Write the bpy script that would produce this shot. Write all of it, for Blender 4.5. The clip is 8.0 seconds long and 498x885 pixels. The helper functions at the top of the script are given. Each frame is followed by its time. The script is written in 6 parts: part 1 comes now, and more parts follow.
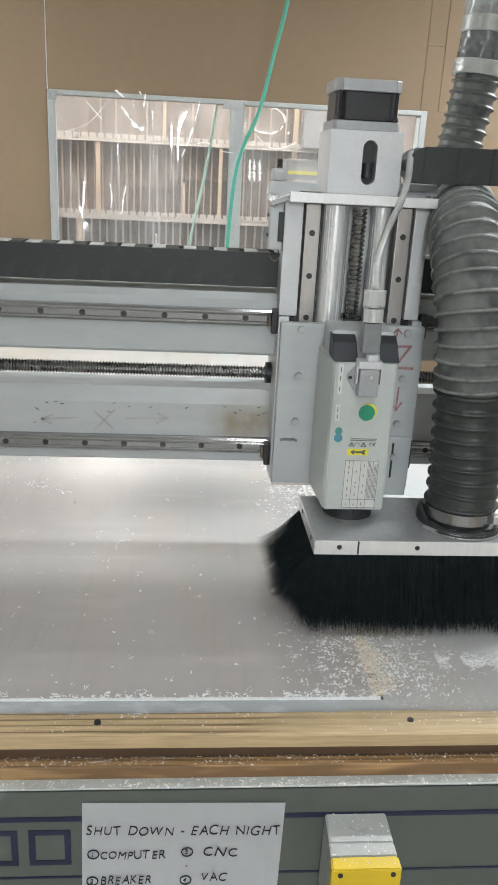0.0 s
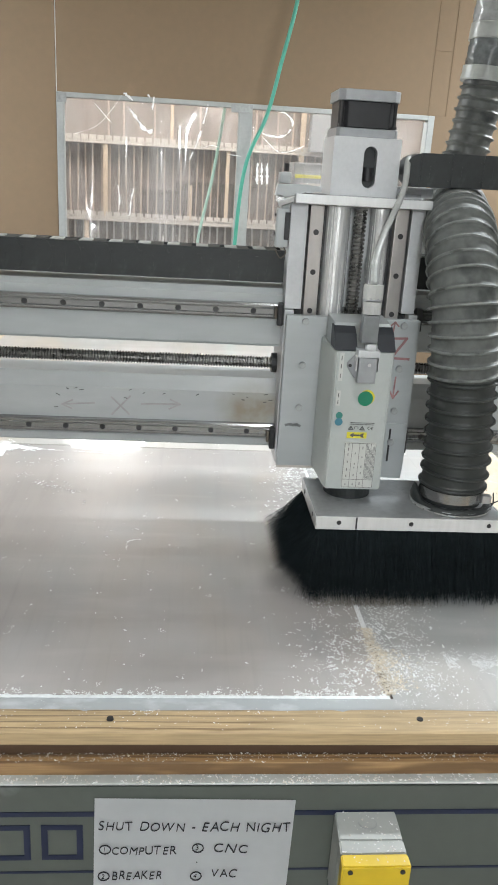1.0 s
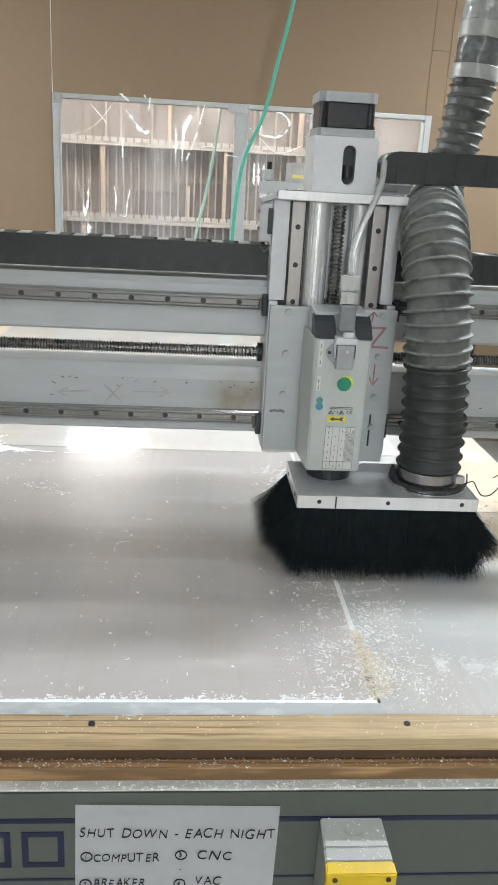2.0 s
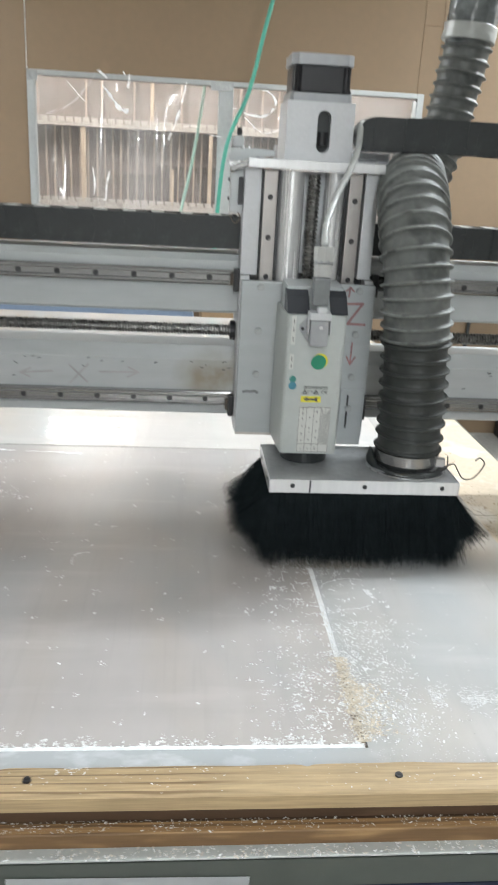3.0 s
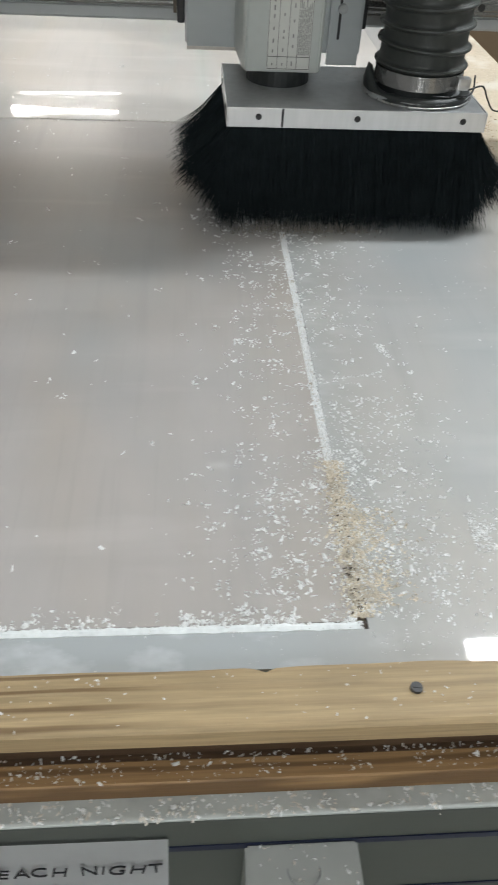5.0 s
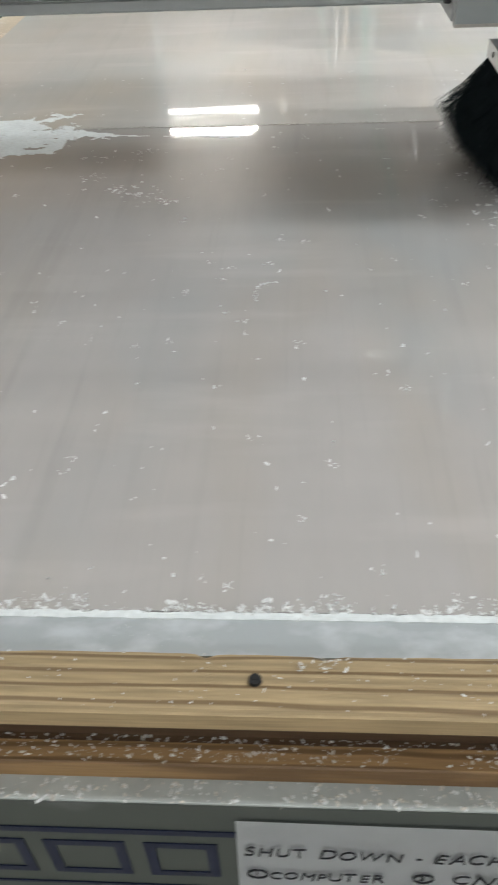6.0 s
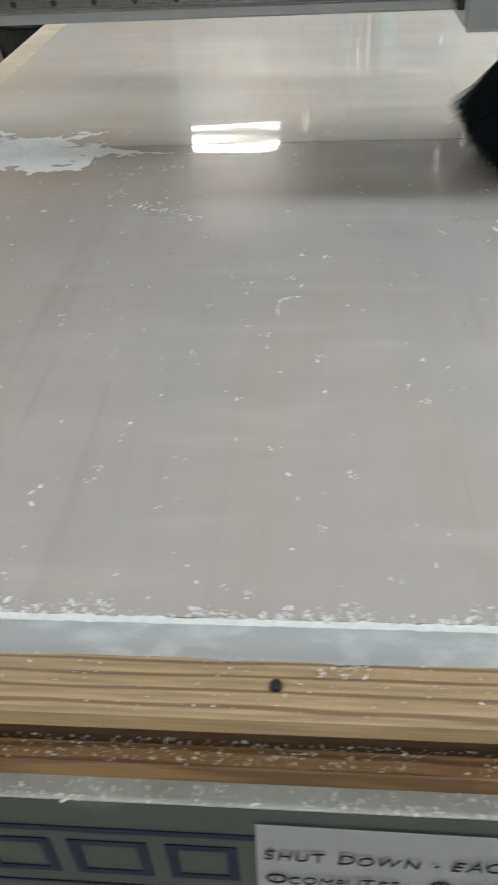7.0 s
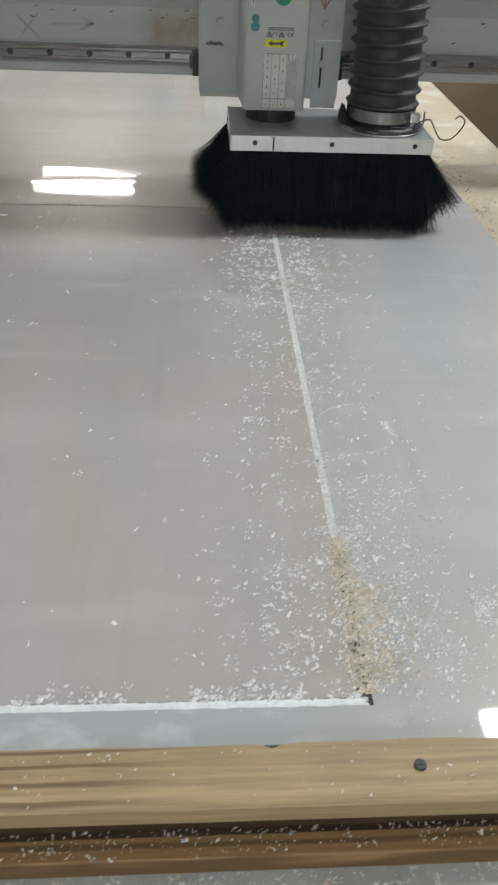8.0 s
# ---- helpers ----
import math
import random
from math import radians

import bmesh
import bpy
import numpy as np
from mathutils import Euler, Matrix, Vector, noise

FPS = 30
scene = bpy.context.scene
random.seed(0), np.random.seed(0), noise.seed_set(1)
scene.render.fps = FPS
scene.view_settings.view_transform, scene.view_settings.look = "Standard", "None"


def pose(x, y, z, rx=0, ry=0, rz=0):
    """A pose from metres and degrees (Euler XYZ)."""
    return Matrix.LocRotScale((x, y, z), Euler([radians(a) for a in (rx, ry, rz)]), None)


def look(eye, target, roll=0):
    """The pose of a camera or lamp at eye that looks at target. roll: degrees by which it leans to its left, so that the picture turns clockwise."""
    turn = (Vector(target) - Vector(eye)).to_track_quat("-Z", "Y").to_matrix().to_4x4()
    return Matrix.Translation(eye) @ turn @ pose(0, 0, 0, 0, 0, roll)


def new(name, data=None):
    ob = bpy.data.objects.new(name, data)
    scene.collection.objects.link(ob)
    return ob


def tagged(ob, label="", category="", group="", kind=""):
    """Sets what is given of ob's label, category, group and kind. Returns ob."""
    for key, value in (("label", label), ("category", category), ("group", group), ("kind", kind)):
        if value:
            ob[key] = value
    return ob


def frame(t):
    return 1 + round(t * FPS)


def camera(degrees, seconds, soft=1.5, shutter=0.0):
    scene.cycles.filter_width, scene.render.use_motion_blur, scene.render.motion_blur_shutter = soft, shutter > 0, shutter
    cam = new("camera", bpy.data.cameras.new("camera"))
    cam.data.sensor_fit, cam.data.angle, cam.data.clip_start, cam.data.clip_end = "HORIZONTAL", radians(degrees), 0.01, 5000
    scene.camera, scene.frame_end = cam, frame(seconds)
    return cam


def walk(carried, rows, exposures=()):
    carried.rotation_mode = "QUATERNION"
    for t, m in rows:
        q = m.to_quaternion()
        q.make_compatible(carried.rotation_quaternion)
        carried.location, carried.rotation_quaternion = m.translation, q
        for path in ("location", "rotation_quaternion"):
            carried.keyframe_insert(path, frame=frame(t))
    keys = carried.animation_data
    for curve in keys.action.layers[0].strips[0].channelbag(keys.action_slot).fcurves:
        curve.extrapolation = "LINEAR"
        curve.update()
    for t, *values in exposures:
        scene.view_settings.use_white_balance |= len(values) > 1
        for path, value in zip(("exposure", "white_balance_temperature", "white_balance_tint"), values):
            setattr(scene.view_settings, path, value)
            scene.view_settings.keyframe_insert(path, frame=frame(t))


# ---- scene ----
# A router table in a workshop: x to the right along the gantry, y away from the operator, z up.
# The sheet's top is at 0.85 m; the cut starts at x = 0, y = 0 and runs along +y.
cam = camera(35.26, 8.0, soft=1.7, shutter=0.28)
PATH = [
    (0, (-0.3115, -0.9879, 1.6026), (-0.1427, 0.8951, 0.9500), 2.98),
    (0.5, (-0.3264, -0.9953, 1.6026), (-0.1590, 0.8894, 0.9546), 3.22),
    (1, (-0.3276, -0.9990, 1.6021), (-0.1658, 0.8868, 0.9560), 3.37),
    (1.5, (-0.3174, -0.9937, 1.6001), (-0.1566, 0.8929, 0.9560), 3.23),
    (1.7, (-0.3130, -0.9901, 1.5979), (-0.1544, 0.8974, 0.9559), 3.30),
    (2.8, (-0.2594, -0.8866, 1.5780), (-0.1079, 1.0010, 0.9347), 2.73),
    (3, (-0.2524, -0.8196, 1.5589), (-0.0742, 1.0580, 0.8934), 3.21),
    (3.2, (-0.2296, -0.7343, 1.5283), (0.0343, 1.0795, 0.7280), 3.83),
    (3.4, (-0.1897, -0.6552, 1.5070), (0.0957, 1.0702, 0.5367), 3.99),
    (3.5, (-0.1599, -0.6136, 1.4847), (0.1155, 1.0694, 0.4399), 4.02),
    (3.7, (-0.1070, -0.5208, 1.4447), (0.1658, 1.0776, 0.2740), 5.15),
    (4, (-0.0681, -0.4242, 1.3978), (0.1572, 1.1059, 0.1297), 5.45),
    (4.2, (-0.0670, -0.3847, 1.3865), (0.1216, 1.1226, 0.0856), 4.49),
    (5.3, (-0.2106, -0.3685, 1.3745), (-0.0760, 1.1195, 0.0450), 2.82),
    (5.5, (-0.2671, -0.3704, 1.3638), (-0.2044, 1.1344, 0.0479), 0.92),
    (5.8, (-0.3472, -0.3721, 1.3679), (-0.4024, 1.1378, 0.0574), -1.40),
    (6, (-0.3926, -0.3804, 1.3628), (-0.5125, 1.1288, 0.0560), -2.88),
    (6.5, (-0.4870, -0.4042, 1.3635), (-0.6878, 1.1179, 0.0818), -4.18),
    (7, (-0.3952, -0.3937, 1.3714), (-0.5620, 1.1346, 0.0921), -3.45),
    (7.2, (-0.3181, -0.3898, 1.3756), (-0.4341, 1.1444, 0.0977), -2.61),
    (7.5, (-0.2230, -0.3905, 1.3826), (-0.2087, 1.1556, 0.1141), -0.06),
    (7.7, (-0.1769, -0.3908, 1.3978), (-0.1037, 1.1703, 0.1498), 1.07),
    (8, (-0.1409, -0.3841, 1.4122), (-0.0113, 1.2071, 0.2076), 2.72),
]
# the clip's camera darkens its picture a little as it leans over the pale sheet
EXPOSURES = [(0, 0.03, 6500, 10), (2.8, -0.03, 6450, 10), (3.5, -0.16, 6500, 10), (4.0, -0.48, 6520, 10), (5.5, -0.63, 6580, 9), (6.5, -0.66, 6620, 9), (8.0, -0.86, 6620, 9)]
walk(cam, [(t, look(eye, target, roll)) for t, eye, target, roll in PATH], EXPOSURES)

# ---- light ----
TRAVEL = 0.1027          # metres per second of the gantry along +y
TOP = 0.85              # top of the plastic sheet
world = bpy.data.worlds.new("workshop_air")
scene.world = world
world.use_nodes = True
world.node_tree.nodes["Background"].inputs[0].default_value = (0.8, 0.88, 1.0, 1)
world.node_tree.nodes["Background"].inputs[1].default_value = 0.02


# ---- materials ----
def material(name, color, rough=0.5, metal=0.0, vary=0.12, scale=6.0, grain=60.0, bump=0.1, stretch=(1, 1, 1), spec=0.5, stain=None, stain_at=0.62, coat=0.0):
    """A surface with patches at one scale, grain at another and fine relief."""
    m = bpy.data.materials.new(name)
    m.use_nodes = True
    n, l = m.node_tree.nodes, m.node_tree.links
    b = n["Principled BSDF"]
    b.inputs["Metallic"].default_value = metal
    b.inputs["Specular IOR Level"].default_value = spec
    b.inputs["Coat Weight"].default_value = coat
    b.inputs["Coat Roughness"].default_value = 0.12
    co = n.new("ShaderNodeTexCoord")
    mp = n.new("ShaderNodeMapping")
    mp.inputs["Scale"].default_value = stretch
    l.new(co.outputs["Object"], mp.inputs["Vector"])
    big = n.new("ShaderNodeTexNoise")
    big.inputs["Scale"].default_value, big.inputs["Detail"].default_value = scale, 5
    fine = n.new("ShaderNodeTexNoise")
    fine.inputs["Scale"].default_value, fine.inputs["Detail"].default_value = grain, 4
    for k in (big, fine):
        l.new(mp.outputs[0], k.inputs["Vector"])
    mix = n.new("ShaderNodeMath")
    mix.operation = "MULTIPLY_ADD"
    mix.inputs[1].default_value = 0.5
    half = n.new("ShaderNodeMath")
    half.operation = "MULTIPLY"
    half.inputs[1].default_value = 0.5
    l.new(big.outputs[0], half.inputs[0])
    l.new(fine.outputs[0], mix.inputs[0])
    l.new(half.outputs[0], mix.inputs[2])
    ramp = n.new("ShaderNodeValToRGB")
    ramp.color_ramp.elements[0].position, ramp.color_ramp.elements[1].position = 0.3, 0.7
    ramp.color_ramp.elements[0].color = (*[c * (1 - vary) for c in color], 1)
    ramp.color_ramp.elements[1].color = (*[min(1, c * (1 + vary)) for c in color], 1)
    l.new(mix.outputs[0], ramp.inputs[0])
    out = ramp.outputs[0]
    if stain:
        spots = n.new("ShaderNodeTexNoise")
        spots.inputs["Scale"].default_value, spots.inputs["Detail"].default_value = scale * 2.3, 8
        l.new(mp.outputs[0], spots.inputs["Vector"])
        cut = n.new("ShaderNodeMapRange")
        cut.inputs[1].default_value, cut.inputs[2].default_value = stain_at, stain_at + 0.12
        l.new(spots.outputs[0], cut.inputs[0])
        blend = n.new("ShaderNodeMix")
        blend.data_type = "RGBA"
        blend.inputs[7].default_value = (*stain, 1)
        l.new(cut.outputs[0], blend.inputs[0])
        l.new(out, blend.inputs[6])
        out = blend.outputs[2]
    l.new(out, b.inputs["Base Color"])
    rr = n.new("ShaderNodeMapRange")
    rr.inputs[3].default_value, rr.inputs[4].default_value = max(0.02, rough * 0.8), min(1, rough * 1.25)
    l.new(mix.outputs[0], rr.inputs[0])
    l.new(rr.outputs[0], b.inputs["Roughness"])
    if bump:
        bp = n.new("ShaderNodeBump")
        bp.inputs["Strength"].default_value, bp.inputs["Distance"].default_value = bump, 0.004
        l.new(mix.outputs[0], bp.inputs["Height"])
        l.new(bp.outputs[0], b.inputs["Normal"])
    return m


def lamp_material(name, color, strength):
    m = bpy.data.materials.new(name)
    m.use_nodes = True
    b = m.node_tree.nodes["Principled BSDF"]
    b.inputs["Base Color"].default_value = (0.9, 0.9, 0.9, 1)
    b.inputs["Emission Color"].default_value = (*color, 1)
    b.inputs["Emission Strength"].default_value = strength
    return m


def wood_material(name, color, dark, across="Y", rings=26.0, noise_amount=5.0, amount=0.68, fade=None):
    """Softwood with long growth rings along x; fade: the stretch of x over which the rings weaken."""
    m = material(name, color, 0.6, vary=0.32, scale=5, grain=320, bump=0.2, stretch=(0.05, 1, 1))
    n, l = m.node_tree.nodes, m.node_tree.links
    b = n["Principled BSDF"]
    co = [k for k in n if k.type == "TEX_COORD"][0]
    mp = n.new("ShaderNodeMapping")
    mp.inputs["Scale"].default_value = (0.22, 1.0, 1.0)
    l.new(co.outputs["Object"], mp.inputs["Vector"])
    wave = n.new("ShaderNodeTexWave")
    wave.bands_direction = across
    wave.inputs["Scale"].default_value = rings
    wave.inputs["Distortion"].default_value = noise_amount
    wave.inputs["Detail"].default_value = 2
    wave.inputs["Detail Scale"].default_value = 0.9
    l.new(mp.outputs[0], wave.inputs["Vector"])
    strip = n.new("ShaderNodeValToRGB")
    strip.color_ramp.elements[0].position, strip.color_ramp.elements[1].position = 0.62, 0.93
    strip.color_ramp.elements[0].color, strip.color_ramp.elements[1].color = (0, 0, 0, 1), (1, 1, 1, 1)
    l.new(wave.outputs[0], strip.inputs[0])
    part_ = n.new("ShaderNodeMath")
    part_.operation = "MULTIPLY"
    part_.inputs[1].default_value = amount
    l.new(strip.outputs[0], part_.inputs[0])
    if fade:
        cut = n.new("ShaderNodeSeparateXYZ")
        l.new(co.outputs["Object"], cut.inputs[0])
        wob = n.new("ShaderNodeMath")
        wob.operation = "MULTIPLY_ADD"
        wob.inputs[1].default_value = 0.14
        l.new([k for k in n if k.type == "TEX_NOISE"][0].outputs[0], wob.inputs[0])
        l.new(cut.outputs[0], wob.inputs[2])
        low_ = n.new("ShaderNodeMapRange")
        low_.inputs[1].default_value, low_.inputs[2].default_value = fade
        low_.inputs[3].default_value, low_.inputs[4].default_value = amount, amount * 0.22
        l.new(wob.outputs[0], low_.inputs[0])
        l.new(low_.outputs[0], part_.inputs[1])
    blend = n.new("ShaderNodeMix")
    blend.data_type = "RGBA"
    old = b.inputs["Base Color"].links[0].from_socket
    l.new(part_.outputs[0], blend.inputs[0])
    l.new(old, blend.inputs[6])
    blend.inputs[7].default_value = (*dark, 1)
    l.new(blend.outputs[2], b.inputs["Base Color"])
    return m


def sheet_material(name, color, rough=0.09, ior=1.62):
    """Glossy clear plastic lying on a pale board: fine saw lines along y, faint bands along x, soft waves that bend reflections."""
    m = material(name, color, 0.3, vary=0.05, scale=2.2, grain=30, bump=0.0, stretch=(1, 0.35, 1), spec=0.12, coat=1.0)
    n, l = m.node_tree.nodes, m.node_tree.links
    b = n["Principled BSDF"]
    co = [k for k in n if k.type == "TEX_COORD"][0]

    def streak(stretch, scale, low, high, amount, tone):
        mp = n.new("ShaderNodeMapping")
        mp.inputs["Scale"].default_value = stretch
        l.new(co.outputs["Object"], mp.inputs["Vector"])
        t = n.new("ShaderNodeTexNoise")
        t.inputs["Scale"].default_value, t.inputs["Detail"].default_value = scale, 3
        l.new(mp.outputs[0], t.inputs["Vector"])
        r = n.new("ShaderNodeMapRange")
        r.inputs[1].default_value, r.inputs[2].default_value, r.inputs[4].default_value = low, high, amount
        l.new(t.outputs[0], r.inputs[0])
        blend = n.new("ShaderNodeMix")
        blend.data_type = "RGBA"
        l.new(r.outputs[0], blend.inputs[0])
        l.new(b.inputs["Base Color"].links[0].from_socket, blend.inputs[6])
        blend.inputs[7].default_value = (*tone, 1)
        l.new(blend.outputs[2], b.inputs["Base Color"])

    streak((1, 0.05, 1), 26, 0.58, 0.78, 0.32, [c * 0.6 for c in color])
    streak((1, 0.04, 1), 110, 0.58, 0.8, 0.2, [c * 0.7 for c in color])
    streak((0.12, 1, 1), 5.5, 0.45, 0.75, 0.4, [min(1, c * 1.35) for c in color])
    streak((1, 0.3, 1), 4.2, 0.46, 0.72, 0.55, [color[0] * 0.96, color[1] * 0.88, color[2] * 0.74])
    streak((1, 0.6, 1), 2.6, 0.48, 0.68, 0.7, [color[0] * 0.86, color[1] * 0.96, color[2] * 1.02])
    streak((0.2, 1, 1), 15, 0.56, 0.78, 0.35, [min(1, c * 1.4) for c in color])
    mp = n.new("ShaderNodeMapping")
    mp.inputs["Scale"].default_value = (0.35, 1, 1)
    l.new(co.outputs["Object"], mp.inputs["Vector"])
    wave = n.new("ShaderNodeTexNoise")
    wave.inputs["Scale"].default_value, wave.inputs["Detail"].default_value = 5.0, 1
    l.new(mp.outputs[0], wave.inputs["Vector"])
    bp = n.new("ShaderNodeBump")
    bp.inputs["Strength"].default_value, bp.inputs["Distance"].default_value = 0.25, 0.006
    l.new(wave.outputs[0], bp.inputs["Height"])
    l.new(bp.outputs[0], b.inputs["Normal"])
    l.new(bp.outputs[0], b.inputs["Coat Normal"])
    b.inputs["Coat Roughness"].default_value = rough
    b.inputs["Coat IOR"].default_value = ior
    return m


def front_tint(m, tone, dust):
    """Blue-grey tint on the front strip, with smeared white dust, ending softly near the start of the cut."""
    n, l = m.node_tree.nodes, m.node_tree.links
    b = n["Principled BSDF"]
    place = n.new("ShaderNodeNewGeometry")
    xyz = n.new("ShaderNodeSeparateXYZ")
    l.new(place.outputs["Position"], xyz.inputs[0])
    mp = n.new("ShaderNodeMapping")
    mp.inputs["Scale"].default_value = (0.6, 1, 1)
    l.new(place.outputs["Position"], mp.inputs["Vector"])
    smear = n.new("ShaderNodeTexNoise")
    smear.inputs["Scale"].default_value, smear.inputs["Detail"].default_value = 38, 4
    l.new(mp.outputs[0], smear.inputs["Vector"])
    amount = n.new("ShaderNodeMapRange")
    amount.inputs[1].default_value, amount.inputs[2].default_value, amount.inputs[4].default_value = 0.5, 0.68, 0.5
    l.new(smear.outputs[0], amount.inputs[0])
    powder = n.new("ShaderNodeMix")
    powder.data_type = "RGBA"
    powder.inputs[6].default_value, powder.inputs[7].default_value = (*tone, 1), (*dust, 1)
    l.new(amount.outputs[0], powder.inputs[0])
    fade = n.new("ShaderNodeMapRange")
    fade.inputs[1].default_value, fade.inputs[2].default_value = -0.1, 0.12
    fade.interpolation_type = "SMOOTHSTEP"
    l.new(xyz.outputs[0], fade.inputs[0])
    blend = n.new("ShaderNodeMix")
    blend.data_type = "RGBA"
    l.new(fade.outputs[0], blend.inputs[0])
    l.new(powder.outputs[2], blend.inputs[6])
    l.new(b.inputs["Base Color"].links[0].from_socket, blend.inputs[7])
    l.new(blend.outputs[2], b.inputs["Base Color"])


def film_material(name):
    """Clear crinkled film over window glass."""
    m = bpy.data.materials.new(name)
    m.use_nodes = True
    n, l = m.node_tree.nodes, m.node_tree.links
    n.remove(n["Principled BSDF"])
    clear = n.new("ShaderNodeBsdfTransparent")
    clear.inputs[0].default_value = (0.93, 0.94, 0.95, 1)
    milk = n.new("ShaderNodeBsdfDiffuse")
    milk.inputs[0].default_value = (0.8, 0.79, 0.78, 1)
    gloss = n.new("ShaderNodeBsdfGlossy")
    gloss.inputs["Roughness"].default_value = 0.05
    co = n.new("ShaderNodeTexCoord")
    mp = n.new("ShaderNodeMapping")
    mp.inputs["Scale"].default_value = (3.4, 1, 0.7)
    l.new(co.outputs["Object"], mp.inputs["Vector"])
    fold = n.new("ShaderNodeTexNoise")
    fold.inputs["Scale"].default_value, fold.inputs["Detail"].default_value = 1.5, 0.6
    l.new(mp.outputs[0], fold.inputs["Vector"])
    bp = n.new("ShaderNodeBump")
    bp.inputs["Strength"].default_value, bp.inputs["Distance"].default_value = 1.0, 0.12
    l.new(fold.outputs[0], bp.inputs["Height"])
    l.new(bp.outputs[0], gloss.inputs["Normal"])
    fres = n.new("ShaderNodeFresnel")
    fres.inputs[0].default_value = 1.6
    haze = n.new("ShaderNodeMapRange")
    haze.inputs[1].default_value, haze.inputs[2].default_value = 0.35, 0.75
    haze.inputs[3].default_value, haze.inputs[4].default_value = 0.04, 0.16
    l.new(fold.outputs[0], haze.inputs[0])
    a, c = n.new("ShaderNodeMixShader"), n.new("ShaderNodeMixShader")
    l.new(haze.outputs[0], a.inputs[0])
    l.new(clear.outputs[0], a.inputs[1])
    l.new(milk.outputs[0], a.inputs[2])
    l.new(fres.outputs[0], c.inputs[0])
    l.new(a.outputs[0], c.inputs[1])
    l.new(gloss.outputs[0], c.inputs[2])
    l.new(c.outputs[0], n["Material Output"].inputs[0])
    return m


CONCRETE = material("concrete", (0.3, 0.29, 0.27), 0.7, scale=1.5, grain=40, vary=0.2, bump=0.2)
BOARD = material("brown_wallboard", (0.225, 0.158, 0.098), 0.75, scale=0.9, grain=25, vary=0.07, bump=0.05, stain=(0.32, 0.22, 0.14), stain_at=0.66)
GREY_WALL = material("grey_wall", (0.52, 0.5, 0.475), 0.8, scale=0.8, grain=20, vary=0.1)
CEILING = material("white_ceiling", (0.75, 0.75, 0.73), 0.8, scale=0.7, grain=15, vary=0.08)
BACK_WALL = material("dim_brown_wall", (0.29, 0.25, 0.225), 0.8, scale=1.2, grain=20, vary=0.2)
FRAME = material("grey_window_metal", (0.4, 0.415, 0.41), 0.4, 0.3, scale=8, vary=0.12)
RACK = material("pale_rack_wood", (0.62, 0.5, 0.38), 0.65, scale=6, vary=0.15, stretch=(0.2, 1, 1))
RACK_WHITE = material("white_rack_board", (0.62, 0.57, 0.52), 0.6, scale=9, vary=0.12)
SLAT = material("tan_slat_wood", (0.5, 0.41, 0.34), 0.65, scale=9, vary=0.2)
STACK = material("dark_stacked_boards", (0.17, 0.145, 0.13), 0.7, scale=5, vary=0.35, stretch=(0.3, 1, 3))
# white that stands for film highlights and for light through the wall seam
LIGHT_PAINT = material("white_light_paint", (0.9, 0.9, 0.9), 0.3, scale=30, vary=0.05, coat=0.6)
FILM = film_material("crinkled_clear_film")
GREEN_HOSE = material("green_rubber", (0.07, 0.34, 0.25), 0.4, scale=20, vary=0.1)
PALE_GREEN = material("pale_green_rubber", (0.35, 0.55, 0.45), 0.5, scale=20, vary=0.1)
ALU = material("painted_aluminium", (0.435, 0.46, 0.465), 0.42, 0.15, scale=3, grain=60, vary=0.07, bump=0.04, stretch=(0.25, 1, 1), stain=(0.34, 0.34, 0.33), stain_at=0.68)


def stained_beam(name, centre, size):
    """The beam's paint with a brown grease stain of ragged outline at one place."""
    m = material(name, (0.45, 0.47, 0.475), 0.42, 0.15, scale=3, grain=60, vary=0.07, bump=0.04, stretch=(0.25, 1, 1), stain=(0.34, 0.34, 0.33), stain_at=0.68)
    n, l = m.node_tree.nodes, m.node_tree.links
    b = n["Principled BSDF"]
    co = [k for k in n if k.type == "TEX_COORD"][0]
    mp = n.new("ShaderNodeMapping")
    mp.inputs["Location"].default_value = [-c / q for c, q in zip(centre, size)]
    mp.inputs["Scale"].default_value = [1 / q for q in size]
    l.new(co.outputs["Object"], mp.inputs["Vector"])
    ball = n.new("ShaderNodeTexGradient")
    ball.gradient_type = "SPHERICAL"
    l.new(mp.outputs[0], ball.inputs[0])
    rag = n.new("ShaderNodeTexNoise")
    rag.inputs["Scale"].default_value, rag.inputs["Detail"].default_value = 22, 6
    l.new(co.outputs["Object"], rag.inputs["Vector"])
    mul = n.new("ShaderNodeMath")
    mul.operation = "MULTIPLY"
    l.new(ball.outputs[1], mul.inputs[0])
    l.new(rag.outputs[0], mul.inputs[1])
    cut = n.new("ShaderNodeMapRange")
    cut.inputs[1].default_value, cut.inputs[2].default_value, cut.inputs[4].default_value = 0.05, 0.42, 0.85
    l.new(mul.outputs[0], cut.inputs[0])
    blend = n.new("ShaderNodeMix")
    blend.data_type = "RGBA"
    blend.inputs[7].default_value = (0.27, 0.225, 0.15, 1)
    l.new(cut.outputs[0], blend.inputs[0])
    l.new(b.inputs["Base Color"].links[0].from_socket, blend.inputs[6])
    l.new(blend.outputs[2], b.inputs["Base Color"])
    return m


